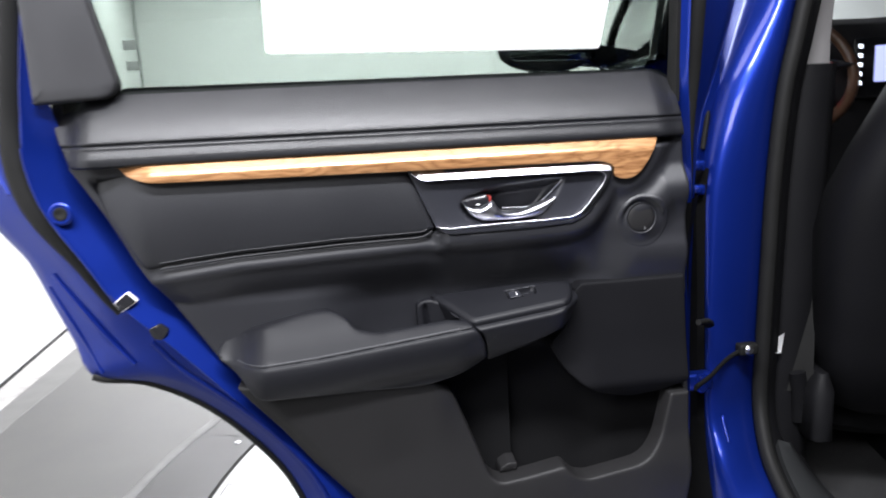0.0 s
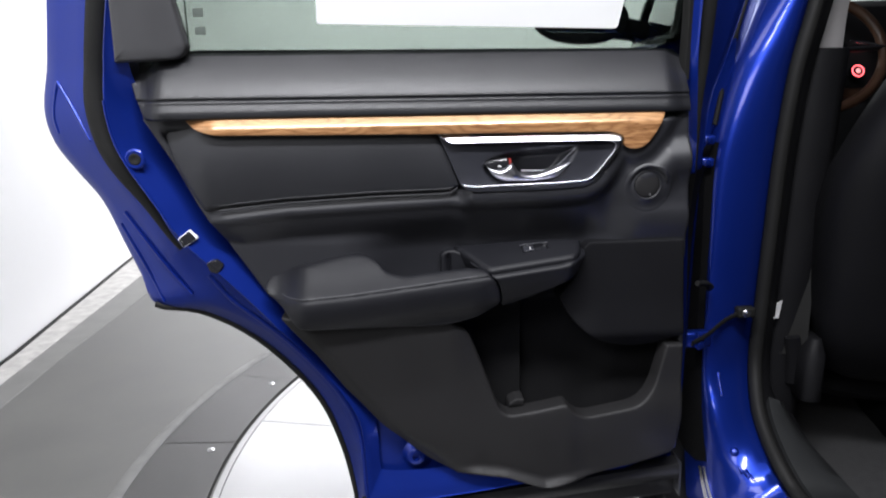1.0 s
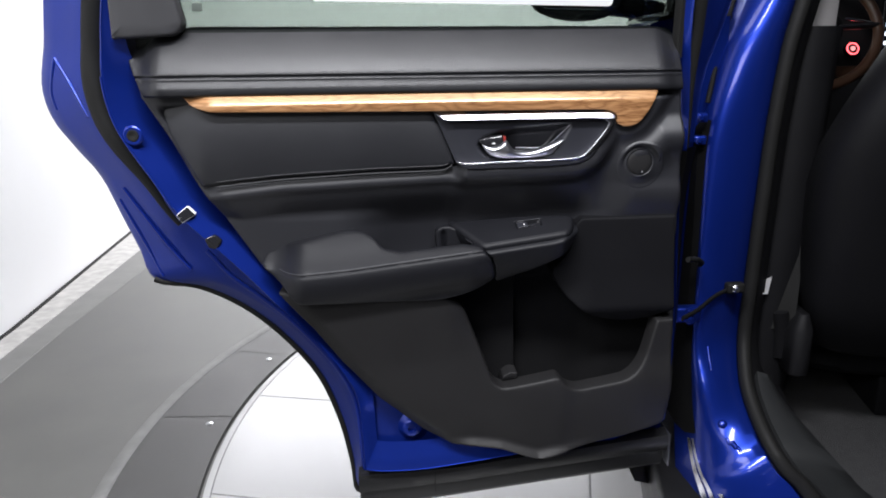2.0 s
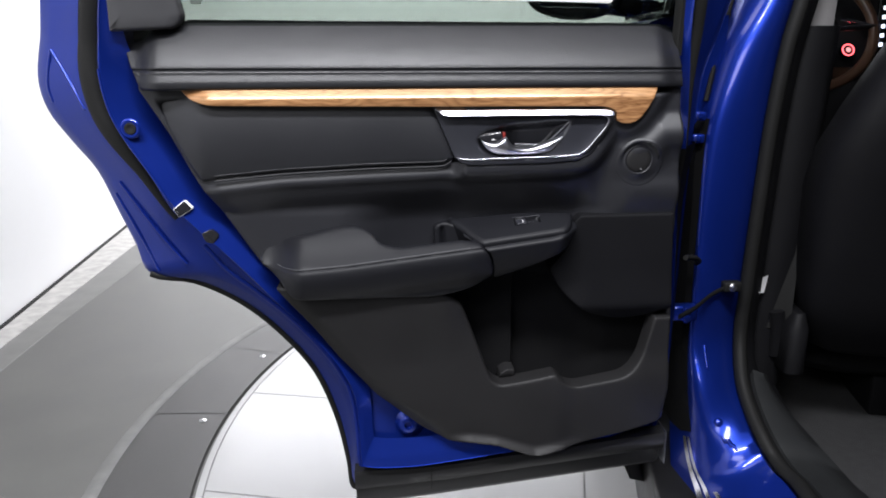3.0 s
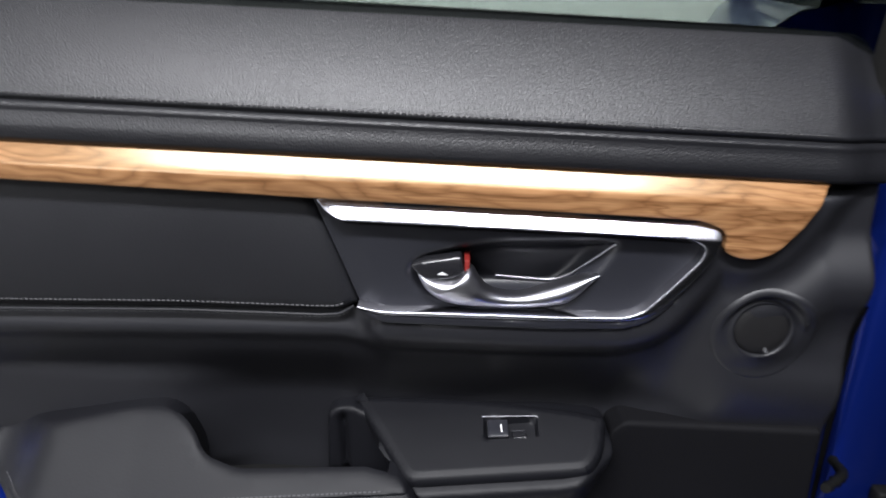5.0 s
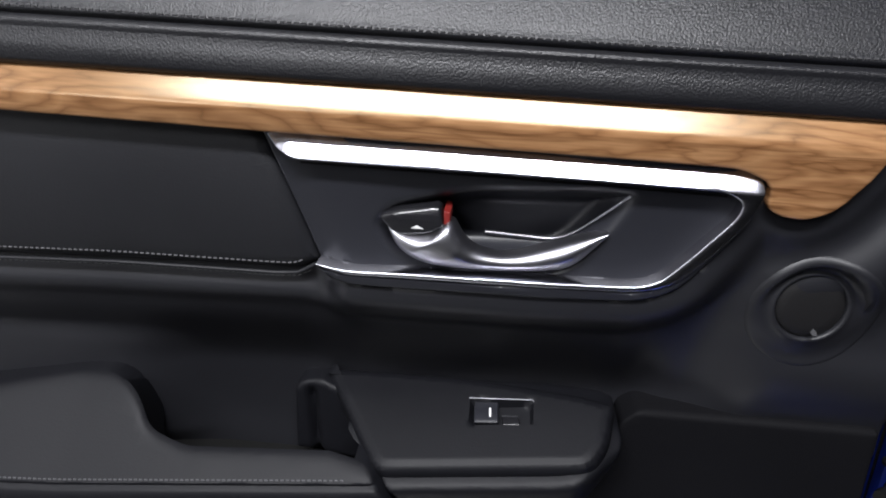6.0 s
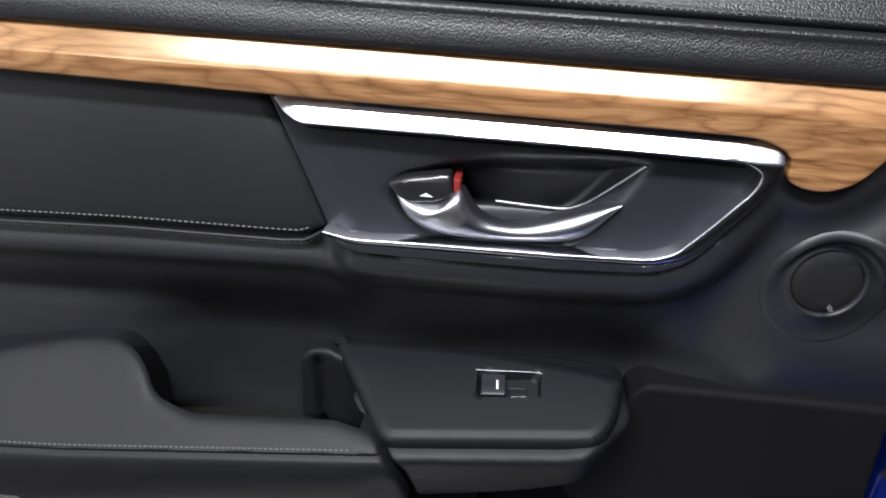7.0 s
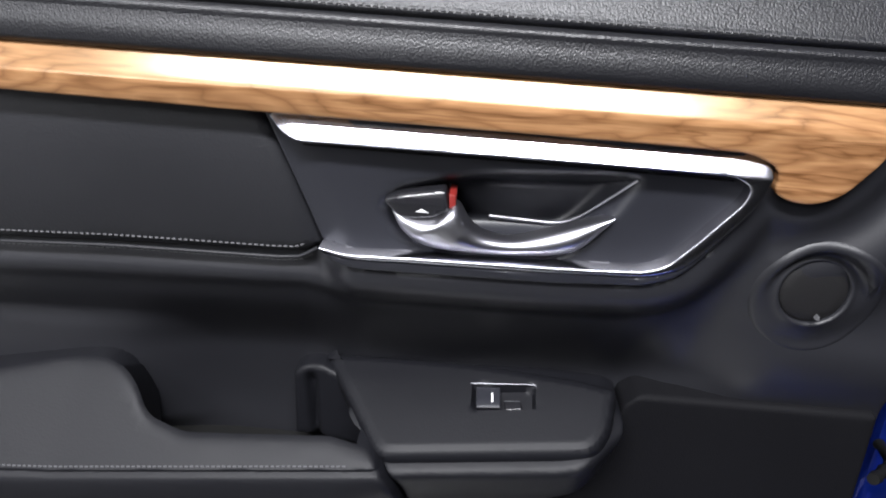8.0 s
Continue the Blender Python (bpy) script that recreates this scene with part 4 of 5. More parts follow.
# pressed creases in the flange
for line in (((-0.378, 1.208), (-0.385, 1.185), (-0.392, 1.155), (-0.388, 1.13)), ((-0.378, 1.208), (-0.362, 1.18), (-0.345, 1.15), (-0.330, 1.12)), ((-0.312, 0.985), (-0.290, 0.935), (-0.270, 0.885), (-0.258, 0.852)), ((-0.300, 1.005), (-0.268, 0.955), (-0.235, 0.905), (-0.205, 0.868))):
    pts = []
    for x, z in line:
        k = min(range(len(ringC)), key=lambda i: abs(ringC[i].z - z) + (0 if ringC[i].x < 0 else 9))
        t = (x - ringA[k].x) / (ringC[k].x - ringA[k].x)
        pts.append((x, ringA[k].y + along([(0.08, 0.044), (0.42, 0.055), (0.55, 0.070), (0.80, 0.082), (0.97, 0.098), (1.0, 0.102)], t) + 0.0006, z))
    part("crease", tube(spline(pts, 4), 0.0028, 8), BLUE, door)
# rubber seal round the inner panel
seal = [Vector((p.x, p.y + 0.030, p.z)) for p in between(ringA, flat, 0.19)]
part("weatherstrip", tube(seal[:38], lambda t: 0.0165 - 0.0125 * ramp01(0.72, 1.0, t), 8, 0.8), RUBBER, door, "black rubber door seal")
part("weatherstrip", tube([p for p in seal if p.x > 0.5 and p.z > 1.02], lambda t: 0.005 + 0.008 * ramp01(0.0, 0.35, t), 8, 0.8), RUBBER, door, "black rubber door seal")
part("crease", tube(seal[40:76], 0.0045, 8, 0.7), BLUE, door)
# a broad black sheet over the hinge-side flange, for the shade there
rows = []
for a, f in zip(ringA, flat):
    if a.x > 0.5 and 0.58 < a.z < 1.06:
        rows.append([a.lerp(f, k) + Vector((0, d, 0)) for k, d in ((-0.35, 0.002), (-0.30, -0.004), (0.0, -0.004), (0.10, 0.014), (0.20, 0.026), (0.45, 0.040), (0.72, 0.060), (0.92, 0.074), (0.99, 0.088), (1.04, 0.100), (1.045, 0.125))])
part("hinge_side_shade", grid(rows), GAPSHADE, door, "broad black sheet for the shade along the hinge edge")
# black lip along the wheel arch
lip = [ringC[i] + Vector((0.002, -0.006, 0.001)) for i in range(44, 79)]
part("arch_lip", tube(lip, lambda t: 0.0055 + 0.0015 * math.sin(math.pi * t), 8, 0.8), RUBBER, door, "black rubber lip along the wheel arch")
# bottom garnish
G_TOP = [(0.052, 0.500), (0.223, 0.506), (0.40, 0.527), (0.592, 0.549)]
G_BOT = [(0.058, 0.415), (0.223, 0.432), (0.40, 0.452), (0.602, 0.474)]
rows = []
for k in range(25):
    t = k / 24
    zt, zb = along([(x, z) for x, z in G_TOP], 0.052 + 0.545 * t), along([(x, z) for x, z in G_BOT], 0.058 + 0.544 * t)
    x = 0.054 + 0.545 * t
    rows.append([(x, 1.12, zt + 0.004), (x, 1.098, zt), (x, 1.094, zt - 0.01), (x, 1.100, (zt + zb) / 2 + 0.008), (x, 1.118, (zt + zb) / 2), (x, 1.120, zb + 0.01), (x, 1.128, zb), (x, 1.20, zb - 0.004)])
garnish = part("sill_garnish", grid(rows), GARNISH, door, "black plastic garnish along the door's lower edge")
part("end_clip", box(0.5995, 0.602, 1.094, 1.14, 0.490, 0.553, 0.001), SATIN, garnish)
part("joint", box(0.186, 0.1875, 1.0925, 1.10, 0.465, 0.5005), RUBBER, garnish)

# window glass, its frame and the corner piece
GY = 1.105


def glass_y(z):
    return GY - 0.16 * (z - 1.22)


gl = [(-0.235, 1.20), (0.60, 1.19), (0.585, 1.37), (0.56, 1.60), (-0.16, 1.60), (-0.215, 1.40)]
bm = bmesh.new()
a = [bm.verts.new((x, glass_y(z), z)) for x, z in gl]
b = [bm.verts.new((x, glass_y(z) + 0.004, z)) for x, z in gl]
bm.faces.new(a), bm.faces.new(b[::-1])
for i in range(len(gl)):
    bm.faces.new((a[i - 1], a[i], b[i], b[i - 1]))
glass = part("window_pane", bm, TINT, door, "tinted green window glass", smooth=False)
glass.visible_shadow = False
for z0, z1 in ((1.292, 1.304), (1.268, 1.279)):
    part("etched_mark", relief(fillet([(-0.146, z0), (-0.131, z0), (-0.130, z1), (-0.145, z1)]), lambda x, z: glass_y(z) - 0.0006, 0.0002, 0.0004, 0.02), ETCH, glass)
QUARTER = fillet([(-0.256, 1.2310, 0.002), (-0.168, 1.2345, 0.012), (-0.156, 1.249, 0.010), (-0.177, 1.37), (-0.200, 1.50), (-0.215, 1.585, 0.01), (-0.24, 1.585), (-0.238, 1.45)])
part("corner_cover", relief(QUARTER, lambda x, z: 1.076 + lean(z) + 0.010 * ramp01(0.0, 0.02, x + 0.185 + (z - 1.24) * 0.17), 0.005, 0.02, 0.02), TRIMGREY, door, "dark grey plastic window corner cover")
rows = []
for k in range(13):
    z = 1.19 + 0.41 * k / 12
    xr = along([(1.19, 0.570), (1.24, 0.570), (1.37, 0.564), (1.60, 0.54)], z)
    y = lean(z)
    rows.append([(xr - 0.007, 1.102 + y, z), (xr - 0.006, 1.092 + y, z), (xr - 0.002, 1.086 + y, z), (xr + 0.004, 1.087 + y, z), (xr + 0.006, 1.11 + y, z)])
part("window_channel", grid(rows), RUBBER, door, "black rubber window channel")
top = [(x, 1.085 + lean(1.62), 1.62) for x in (-0.24, -0.1, 0.1, 0.3, 0.5, 0.62)]
part("frame_top", tube([(x, y + 0.02, 1.625 - 0.10 * ((x - 0.3) / 0.6) ** 2) for x, y, z in top], 0.03, 10), BLUE, door, "blue painted top of the window frame")

part("pressed_edge", tube([p + Vector((-0.001, -0.0008, 0)) for p in ringA if p.x < 0 and 0.975 < p.z < 1.19], 0.0018, 8), BLUE, door)
# latch, screw holes and plugs on the rear edge
def on_crest(base, px, pz):
    """A front that follows the rounded crest of the rear edge."""
    return lambda x, z: base + 0.5 * abs(0.795 * (x - px) + 0.606 * (z - pz))


lat = part("latch", relief(fillet([(-0.197, 0.974, 0.002), (-0.181, 0.9865, 0.003), (-0.169, 0.973, 0.003), (-0.190, 0.9605, 0.003)]), on_crest(1.0785, -0.190, 0.970), 0.001, 0.008, 0.003), WHITEMARK, door, "bright edged latch opening")
part("latch_slot", relief(fillet([(-0.1957, 0.974, 0.002), (-0.1812, 0.9853, 0.002), (-0.1705, 0.973, 0.002), (-0.1900, 0.9618, 0.002)]), on_crest(1.0778, -0.190, 0.970), 0.0005, 0.004, 0.003), GLOSS, lat)
sp = part("screw_boss", lathe([(0.0, 0.0006), (0.0095, 0.0006), (0.0115, 0.0014), (0.0130, 0.0012), (0.015, -0.001)], (-0.246, 1.0825, 1.095)), BLUE, door, "blue pressed screw boss")
part("screw_plug", lathe([(0.0, 0.0016), (0.004, 0.0016), (0.0055, 0.0026), (0.0085, 0.0018), (0.0092, -0.001)], (-0.246, 1.0825, 1.095)), RUBBER, sp, "dark screw plug")
part("drain_plug", relief(fillet([(-0.160, 0.935, 0.004), (-0.145, 0.940, 0.003), (-0.134, 0.930, 0.004), (-0.143, 0.918, 0.004), (-0.155, 0.920, 0.003)]), on_crest(1.0812, -0.147, 0.924), 0.001, 0.006, 0.003), GLOSS, door, "black rubber plug")
part("recess_panel", relief(fillet([(0.078, 0.70, 0.01), (0.084, 0.536, 0.02), (0.36, 0.53), (0.36, 0.62), (0.12, 0.72)]), lambda x, z: 1.114 - 0.006 * ramp01(0.0, 0.04, 0.16 - x), 0.003, 0.004, 0.02), BLUE, door, "blue painted recessed panel")
part("stud", lathe([(0.0, -0.010), (0.0055, -0.010), (0.0065, -0.004), (0.0125, -0.004), (0.0160, -0.008), (0.024, -0.016), (0.034, -0.022)], (0.149, 1.094, 0.585)), BLUE, door, "blue painted stud boss")

# hinges and check strap at the front edge
for z in (0.722,):
    hg = part("hinge", box(0.650, 0.700, 1.225, 1.250, z - 0.015, z + 0.015, 0.005), BLUE, door, "blue painted door hinge")
    for dz in (-0.016, 0.016):
        part("bolt", lathe([(0.0, 0.008), (0.006, 0.008), (0.007, 0.004), (0.010, 0.003), (0.010, 0.0)], (0.678, 1.226, z + dz * 0.5), (90, 0, 0), 10), BLUE, hg)
part("check_strap", tube(spline([(0.640, 1.17, 0.738), (0.68, 1.20, 0.742), (0.73, 1.235, 0.757), (0.772, 1.250, 0.766)], 4), 0.006, 8, 0.5), RUBBER, door, "black door check strap")
strap_end = part("strap_bracket", box(0.752, 0.786, 1.236, 1.256, 0.757, 0.777, 0.004), RUBBER, door, "dark check strap bracket")
part("bolt", lathe([(0.0, 0.006), (0.004, 0.006), (0.005, 0.003), (0.008, 0.0)], (0.768, 1.236, 0.767), (90, 0, 0), 12), STEEL, strap_end)
part("cable_boot", tube(spline([(0.625, 1.13, 0.86), (0.655, 1.16, 0.85), (0.675, 1.19, 0.835), (0.69, 1.23, 0.82)], 5), lambda t: 0.0045 + 0.0012 * math.sin(t * 40), 10), RUBBER, door, "ribbed rubber cable boot")

# paper on the glass
sheet = relief(fillet([(0.027, 1.2795, 0.006), (0.466, 1.2660, 0.006), (0.4865, 1.385), (0.52, 1.575, 0.006), (0.040, 1.585, 0.006)]), lambda x, z: glass_y(z) - 0.0022, 0.0003, 0.0009, 0.05)
tagged(part("window_sticker", sheet, SHEET, None, smooth=False), "large blank white paper sheet stuck on the door glass", "paper sheet")


# ---- the car ----
CAR = (0.71, 1.25, 0.0)
car = thing("car", "blue car body with black interior behind the open rear door", "car", CAR, CAR_TURN)
CARM = pose(*CAR, 0, 0, CAR_TURN)
BACK = CARM.inverted()


def at(m, bm):
    bmesh.ops.transform(bm, matrix=m, verts=bm.verts)
    return bm


def local(p):
    return BACK @ Vector(p)


# door opening: pillar, corner and sill, in matching points
STATIONS = [
    ((0.915, 1.41, 1.72), (0.93, 1.35, 1.72), (0.945, 1.34, 1.72)),
    ((0.86, 1.37, 1.52), (0.885, 1.30, 1.52), (0.905, 1.30, 1.52)),
    ((0.812, 1.335, 1.37), (0.842, 1.272, 1.37), (0.866, 1.285, 1.37)),
    ((0.772, 1.31, 1.28), (0.810, 1.26, 1.28), (0.844, 1.28, 1.28)),
    ((0.735, 1.29, 1.19), (0.770, 1.25, 1.19), (0.825, 1.28, 1.19)),
    ((0.704, 1.275, 1.05), (0.722, 1.240, 1.05), (0.811, 1.28, 1.05)),
    ((0.700, 1.265, 0.90), (0.710, 1.238, 0.90), (0.804, 1.28, 0.90)),
    ((0.700, 1.262, 0.75), (0.709, 1.236, 0.75), (0.798, 1.28, 0.75)),
    ((0.700, 1.262, 0.65), (0.710, 1.235, 0.65), (0.794, 1.278, 0.65)),
    ((0.702, 1.256, 0.565), (0.700, 1.194, 0.588), (0.782, 1.233, 0.581)),
    ((0.697, 1.227, 0.478), (0.701, 1.150, 0.512), (0.779, 1.186, 0.540)),
    ((0.694, 1.180, 0.425), (0.709, 1.108, 0.460), (0.781, 1.132, 0.506)),
    ((0.690, 1.12, 0.405), (0.720, 1.08, 0.432), (0.791, 1.085, 0.478)),
    ((0.655, 0.97, 0.405), (0.697, 0.95, 0.432), (0.780, 0.94, 0.476)),
    ((0.50, 0.35, 0.405), (0.545, 0.34, 0.432), (0.628, 0.33, 0.476)),
    ((0.41, 0.0, 0.405), (0.455, -0.01, 0.432), (0.538, -0.02, 0.476)),
]
cols = [spline([s[i] for s in STATIONS], 5) for i in range(3)]
inb = Vector((math.cos(radians(14)), -math.sin(radians(14)), 0))
fwd = Vector((math.sin(radians(14)), math.cos(radians(14)), 0))
rows = []
for p1, p2, p3 in zip(*cols):
    k = ramp01(0.43, 0.60, p1.z)
    p0 = p1 + fwd * 0.10 * k - inb * 0.02 + Vector((0, 0, -0.12 * (1 - k)))
    ctrl = p2 + (p2 - (p1 + p3) / 2) * (0.75 * k * (1 - 0.6 * ramp01(0.85, 1.05, p1.z))) + Vector((0, 0, 0.010)) * (1 - k)
    bow = [p1 * (1 - t) ** 2 + ctrl * 2 * t * (1 - t) + p3 * t * t for t in (0.12, 0.25, 0.38, 0.5, 0.62, 0.75, 0.88)]
    rows.append([local(q) for q in (p0, p1.lerp(p0, 0.15), p1, *bow, p3, p3 + inb * 0.02 + fwd * 0.03 * k - Vector((0, 0, 0.02)) * (1 - k))])
pillar = part("door_aperture", grid(rows), BLUE, car, "blue painted door pillar and sill")
# black sheet laid in the hinge gap in place of its shade
rows = []
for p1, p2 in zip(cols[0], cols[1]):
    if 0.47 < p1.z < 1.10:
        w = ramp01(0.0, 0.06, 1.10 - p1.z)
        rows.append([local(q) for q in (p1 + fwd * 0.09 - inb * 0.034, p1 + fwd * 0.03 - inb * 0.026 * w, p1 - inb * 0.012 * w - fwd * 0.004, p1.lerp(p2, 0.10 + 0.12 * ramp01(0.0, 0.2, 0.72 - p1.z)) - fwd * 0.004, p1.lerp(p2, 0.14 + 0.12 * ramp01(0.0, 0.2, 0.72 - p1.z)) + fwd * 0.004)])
part("hinge_gap_shade", grid(rows), GAPSHADE, car, "black sheet for the shade in the hinge gap")
line = [p1.lerp(p1 + fwd * 0.10 - inb * 0.02, 0.14 + 0.5 * ramp01(1.10, 1.40, p1.z)) - inb * 0.004 for p1 in cols[0] if 1.10 < p1.z < 1.75]
part("edge_strip", tube([local(p) for p in line], 0.0045, 8), RUBBER, car, "black rubber line along the pillar edge")
# a plug and two stamped beads on the pillar's foot, and the upper hinge leaves
def foot_place(z, across):
    i = min(range(len(cols[1])), key=lambda k: abs(cols[1][k].z - z) + (0 if cols[1][k].y > 1.05 else 9))
    p1, p2, p3 = cols[0][i], cols[1][i], cols[2][i]
    k, t = ramp01(0.43, 0.60, p1.z), 0.4 + 0.6 * across
    ctrl = p2 + (p2 - (p1 + p3) / 2) * (0.75 * k) + Vector((0, 0, 0.010)) * (1 - k)
    return p1 * (1 - t) ** 2 + ctrl * 2 * t * (1 - t) + p3 * t * t


part("plug", at(Matrix.Translation(local(foot_place(0.515, 0.42))) @ pose(0, 0, 0, 55, 0, -12), lathe([(0.0, 0.0042), (0.004, 0.004), (0.007, 0.0028), (0.010, -0.003)], (0, 0, 0), (0, 0, 0), 22)), BLUE, pillar, "blue painted plug")
for z0, z1, c0, c1 in ((0.486, 0.462, 0.40, 0.62), (0.655, 0.615, 0.30, 0.42)):
    part("bead", tube([local(foot_place(z0 + (z1 - z0) * k / 6, c0 + (c1 - c0) * k / 6)) for k in range(7)], lambda t: 0.002 + 0.003 * math.sin(math.pi * t), 8), BLUE, pillar)
for z in (1.045, 1.085):
    p = Vector((0.690, 1.262, z))
    hp = part("hinge_leaf", at(Matrix.Translation(local(p)), box(-0.016, 0.008, -0.006, 0.012, -0.008, 0.008, 0.003)), BLUE, car, "blue painted upper hinge leaf")
    part("bolt", at(Matrix.Translation(local(p)) @ pose(-0.004, -0.006, 0.0, 90, 0, 0), lathe([(0.0, 0.005), (0.0035, 0.005), (0.0045, 0.002), (0.007, 0.0)], (0, 0, 0), (0, 0, 0), 10)), BLUE, hp)
sealp = [local(p + inb * 0.018 + Vector((0, 0, 0.004))) for p in cols[2]]
part("aperture_seal", tube(sealp, 0.0135, 8), RUBBER, car, "black rubber seal round the door opening")
# black lining inside the seal
rows = []
for p in cols[2]:
    k = ramp01(0.47, 0.62, p.z)
    q = p + inb * 0.030
    rows.append([local(v) for v in (q, q + inb * 0.02 + fwd * 0.02 * k, q + inb * 0.035 + fwd * 0.10 * k - Vector((0, 0, 0.01)) * (1 - k), q + inb * (0.05 + 0.06 * (1 - k)) + fwd * 0.22 * k - Vector((0, 0, 0.06)) * (1 - k))])
part("pillar_lining", grid(rows), SEATMAT, car, "black plastic pillar and sill lining")
rows = []
for p in cols[2]:
    if p.z < 0.60:
        k = ramp01(0.47, 0.60, p.z)
        q = p + inb * 0.034 + Vector((0, 0, 0.006))
        rows.append([local(v) for v in (q - Vector((0, 0, 0.02)), q + inb * 0.006, q + inb * (0.055 - 0.03 * k) - Vector((0, 0, 0.006)), q + inb * (0.105 - 0.065 * k) - Vector((0, 0, 0.022)) + fwd * 0.03 * k, q + inb * (0.125 - 0.08 * k) - Vector((0, 0, 0.055)) + fwd * 0.05 * k)])
part("scuff_plate", grid(rows), SCUFF, car, "dark grey grained plastic sill scuff plate")
# bright strips along the sill
def sill_strip(a, w, l0, material):
    rows = []
    for p1, p2 in ((p, q) for p, q in zip(cols[0], cols[1]) if local(p).y < l0 and p.z < 0.47):
        u = (p2 - p1).normalized()
        n = Vector((0, 0, 0.004)) - inb * 0.003
        rows.append([local(v) for v in (p1 + u * a - n * 0.3, p1 + u * a + n, p1 + u * (a + w) + n, p1 + u * (a + w) - n * 0.3)])
    part("sill_strip", grid(rows), material, car, "grey bright sill strip")


sill_strip(-0.012, 0.013, 0.02, CHROME)
sill_strip(0.006, 0.009, -0.02, CHROME)
sill_strip(0.026, 0.009, -0.12, CHROME)
part("underbody", box(-0.07, 1.72, -1.25, 2.0, 0.20, 0.385, 0.01), GARNISH, car)
part("floor_pan", box(0.10, 1.60, -1.25, 1.30, 0.386, 0.415, 0.004), CARPET, car, "black carpeted car floor")
part("roof", box(0.22, 1.55, -1.3, 0.60, 1.80, 1.84, 0.015), BLUE, car, "blue car roof")
part("headliner", box(0.23, 1.54, -1.28, 0.58, 1.78, 1.796, 0.004), BEIGE, car)
part("far_side", box(1.64, 1.72, -1.3, 1.3, 0.3, 1.25, 0.01), SEATMAT, car, "black far door linings")
part("far_pillar", box(1.60, 1.68, -0.2, 0.0, 1.25, 1.72, 0.01), SEATMAT, car)
part("rear_bulkhead", box(0.15, 1.64, -1.32, -1.26, 0.35, 1.4, 0.01), SEATMAT, car)
# pillar upper cover, pale grey, with the belt strap before it
rows = []
for k in range(9):
    t = k / 8
    z = 1.235 + 0.46 * t
    x = 0.935 + 0.055 * t + 0.14 * t * t
    rows.append([local((x + dx, 1.335 + dy + 0.10 * t, z)) for dx, dy in ((-0.030, 0.02), (-0.022, -0.004), (0.0, -0.012), (0.022, -0.006), (0.034, 0.03))])
part("pillar_cover", grid(rows), BEIGE, car, "pale grey upper pillar cover")
rows = []
for k in range(13):
    t = k / 12
    z = 0.42 + 0.82 * t
    x = 0.90 + 0.035 * t
    rows.append([local((x + dx, 1.34 + dy, z)) for dx, dy in ((-0.055, -0.03), (-0.035, -0.045), (0.0, -0.045), (0.03, -0.02), (0.04, 0.06))])
part("pillar_cover", grid(rows), SEATMAT, car, "black lower pillar cover")

# front door, closed
L = [(-0.152, 0.52), (-0.165, 0.80), (-0.167, 1.05), (-0.162, 1.16), (-0.154, 1.205), (-0.138, 1.233), (-0.115, 1.250), (-0.078, 1.260)]


def rise(ly):
    return 0.036 * max(0.0, ly)


rows = []
for ly in (0.045, 0.06, 0.2, 0.4, 0.6, 0.8, 1.0, 1.30):
    pull = 0.10 * ramp01(0.62, 1.35, ly)
    rows.append([(lx + pull, ly, z + rise(ly) * ramp01(0.8, 1.2, z)) for lx, z in L])
fd = part("front_door", grid(rows), BLUE, car, "blue front door, closed")
rows = [[(-0.02, ly, 0.30), (-0.10, ly, 0.31), (-0.140, ly, 0.40), (-0.156, ly, 0.515), (-0.150, ly, 0.522)] for ly in (0.05, 0.5, 1.3)]
part("cladding", grid(rows), GARNISH, fd, "black lower door cladding")
part("door_lining", box(0.0, 0.035, 0.10, 1.22, 0.42, 1.27, 0.01), SEATMAT, fd, "black front door lining")
rows = [[(lx, 0.044, z) for lx, z in L], [(0.02, 0.060, z) for lx, z in L]]
part("door_edge", grid(rows), BLUE, fd)
# black sheet over the lower blue edge, standing in for shade
rows = [[(-0.165, 0.040, z) for z in (0.53, 0.75, 0.96)], [(0.0, 0.050, z) for z in (0.53, 0.75, 0.90)]]
part("edge_strip", grid(rows), RUBBER, fd, "black sheet for the shade on the door edge")
rows = [[(-0.090, ly, 1.2605 + rise(ly)), (-0.0885, ly, 1.2675 + rise(ly)), (-0.082, ly, 1.2700 + rise(ly)), (-0.066, ly, 1.262 + rise(ly))] for ly in (0.03, 0.3, 0.6, 0.95)]
part("belt_strip", grid(rows), CHROME, fd, "bright strip below the front window")
rows = [[(-0.074, 0.10, 1.262), (-0.074, 0.6, 1.28), (-0.060, 1.28, 1.30)], [(-0.045, 0.13, 1.40), (-0.045, 0.6, 1.41), (-0.045, 1.10, 1.42)], [(0.0, 0.16, 1.54), (0.005, 0.55, 1.55), (0.01, 0.84, 1.56)], [(0.06, 0.18, 1.72), (0.06, 0.35, 1.73), (0.06, 0.50, 1.73)]]
part("belt_rubber", grid([[(-0.104, ly, 1.2520 + rise(ly)), (-0.102, ly, 1.2610 + rise(ly)), (-0.086, ly, 1.2615 + rise(ly)), (-0.080, ly, 1.250 + rise(ly))] for ly in (0.03, 0.3, 0.6, 1.0)]), GLOSS, fd, "black rubber strip below the front window")
fg = part("window_pane", grid(rows), DOORGLASS, fd, "front door glass")
fg.visible_shadow = False
part("window_frame", tube(spline([(-0.078, 0.075, 1.258), (-0.048, 0.11, 1.40), (0.0, 0.145, 1.54), (0.06, 0.17, 1.73)], 5), 0.018, 8), GLOSS, fd, "gloss black window frame")
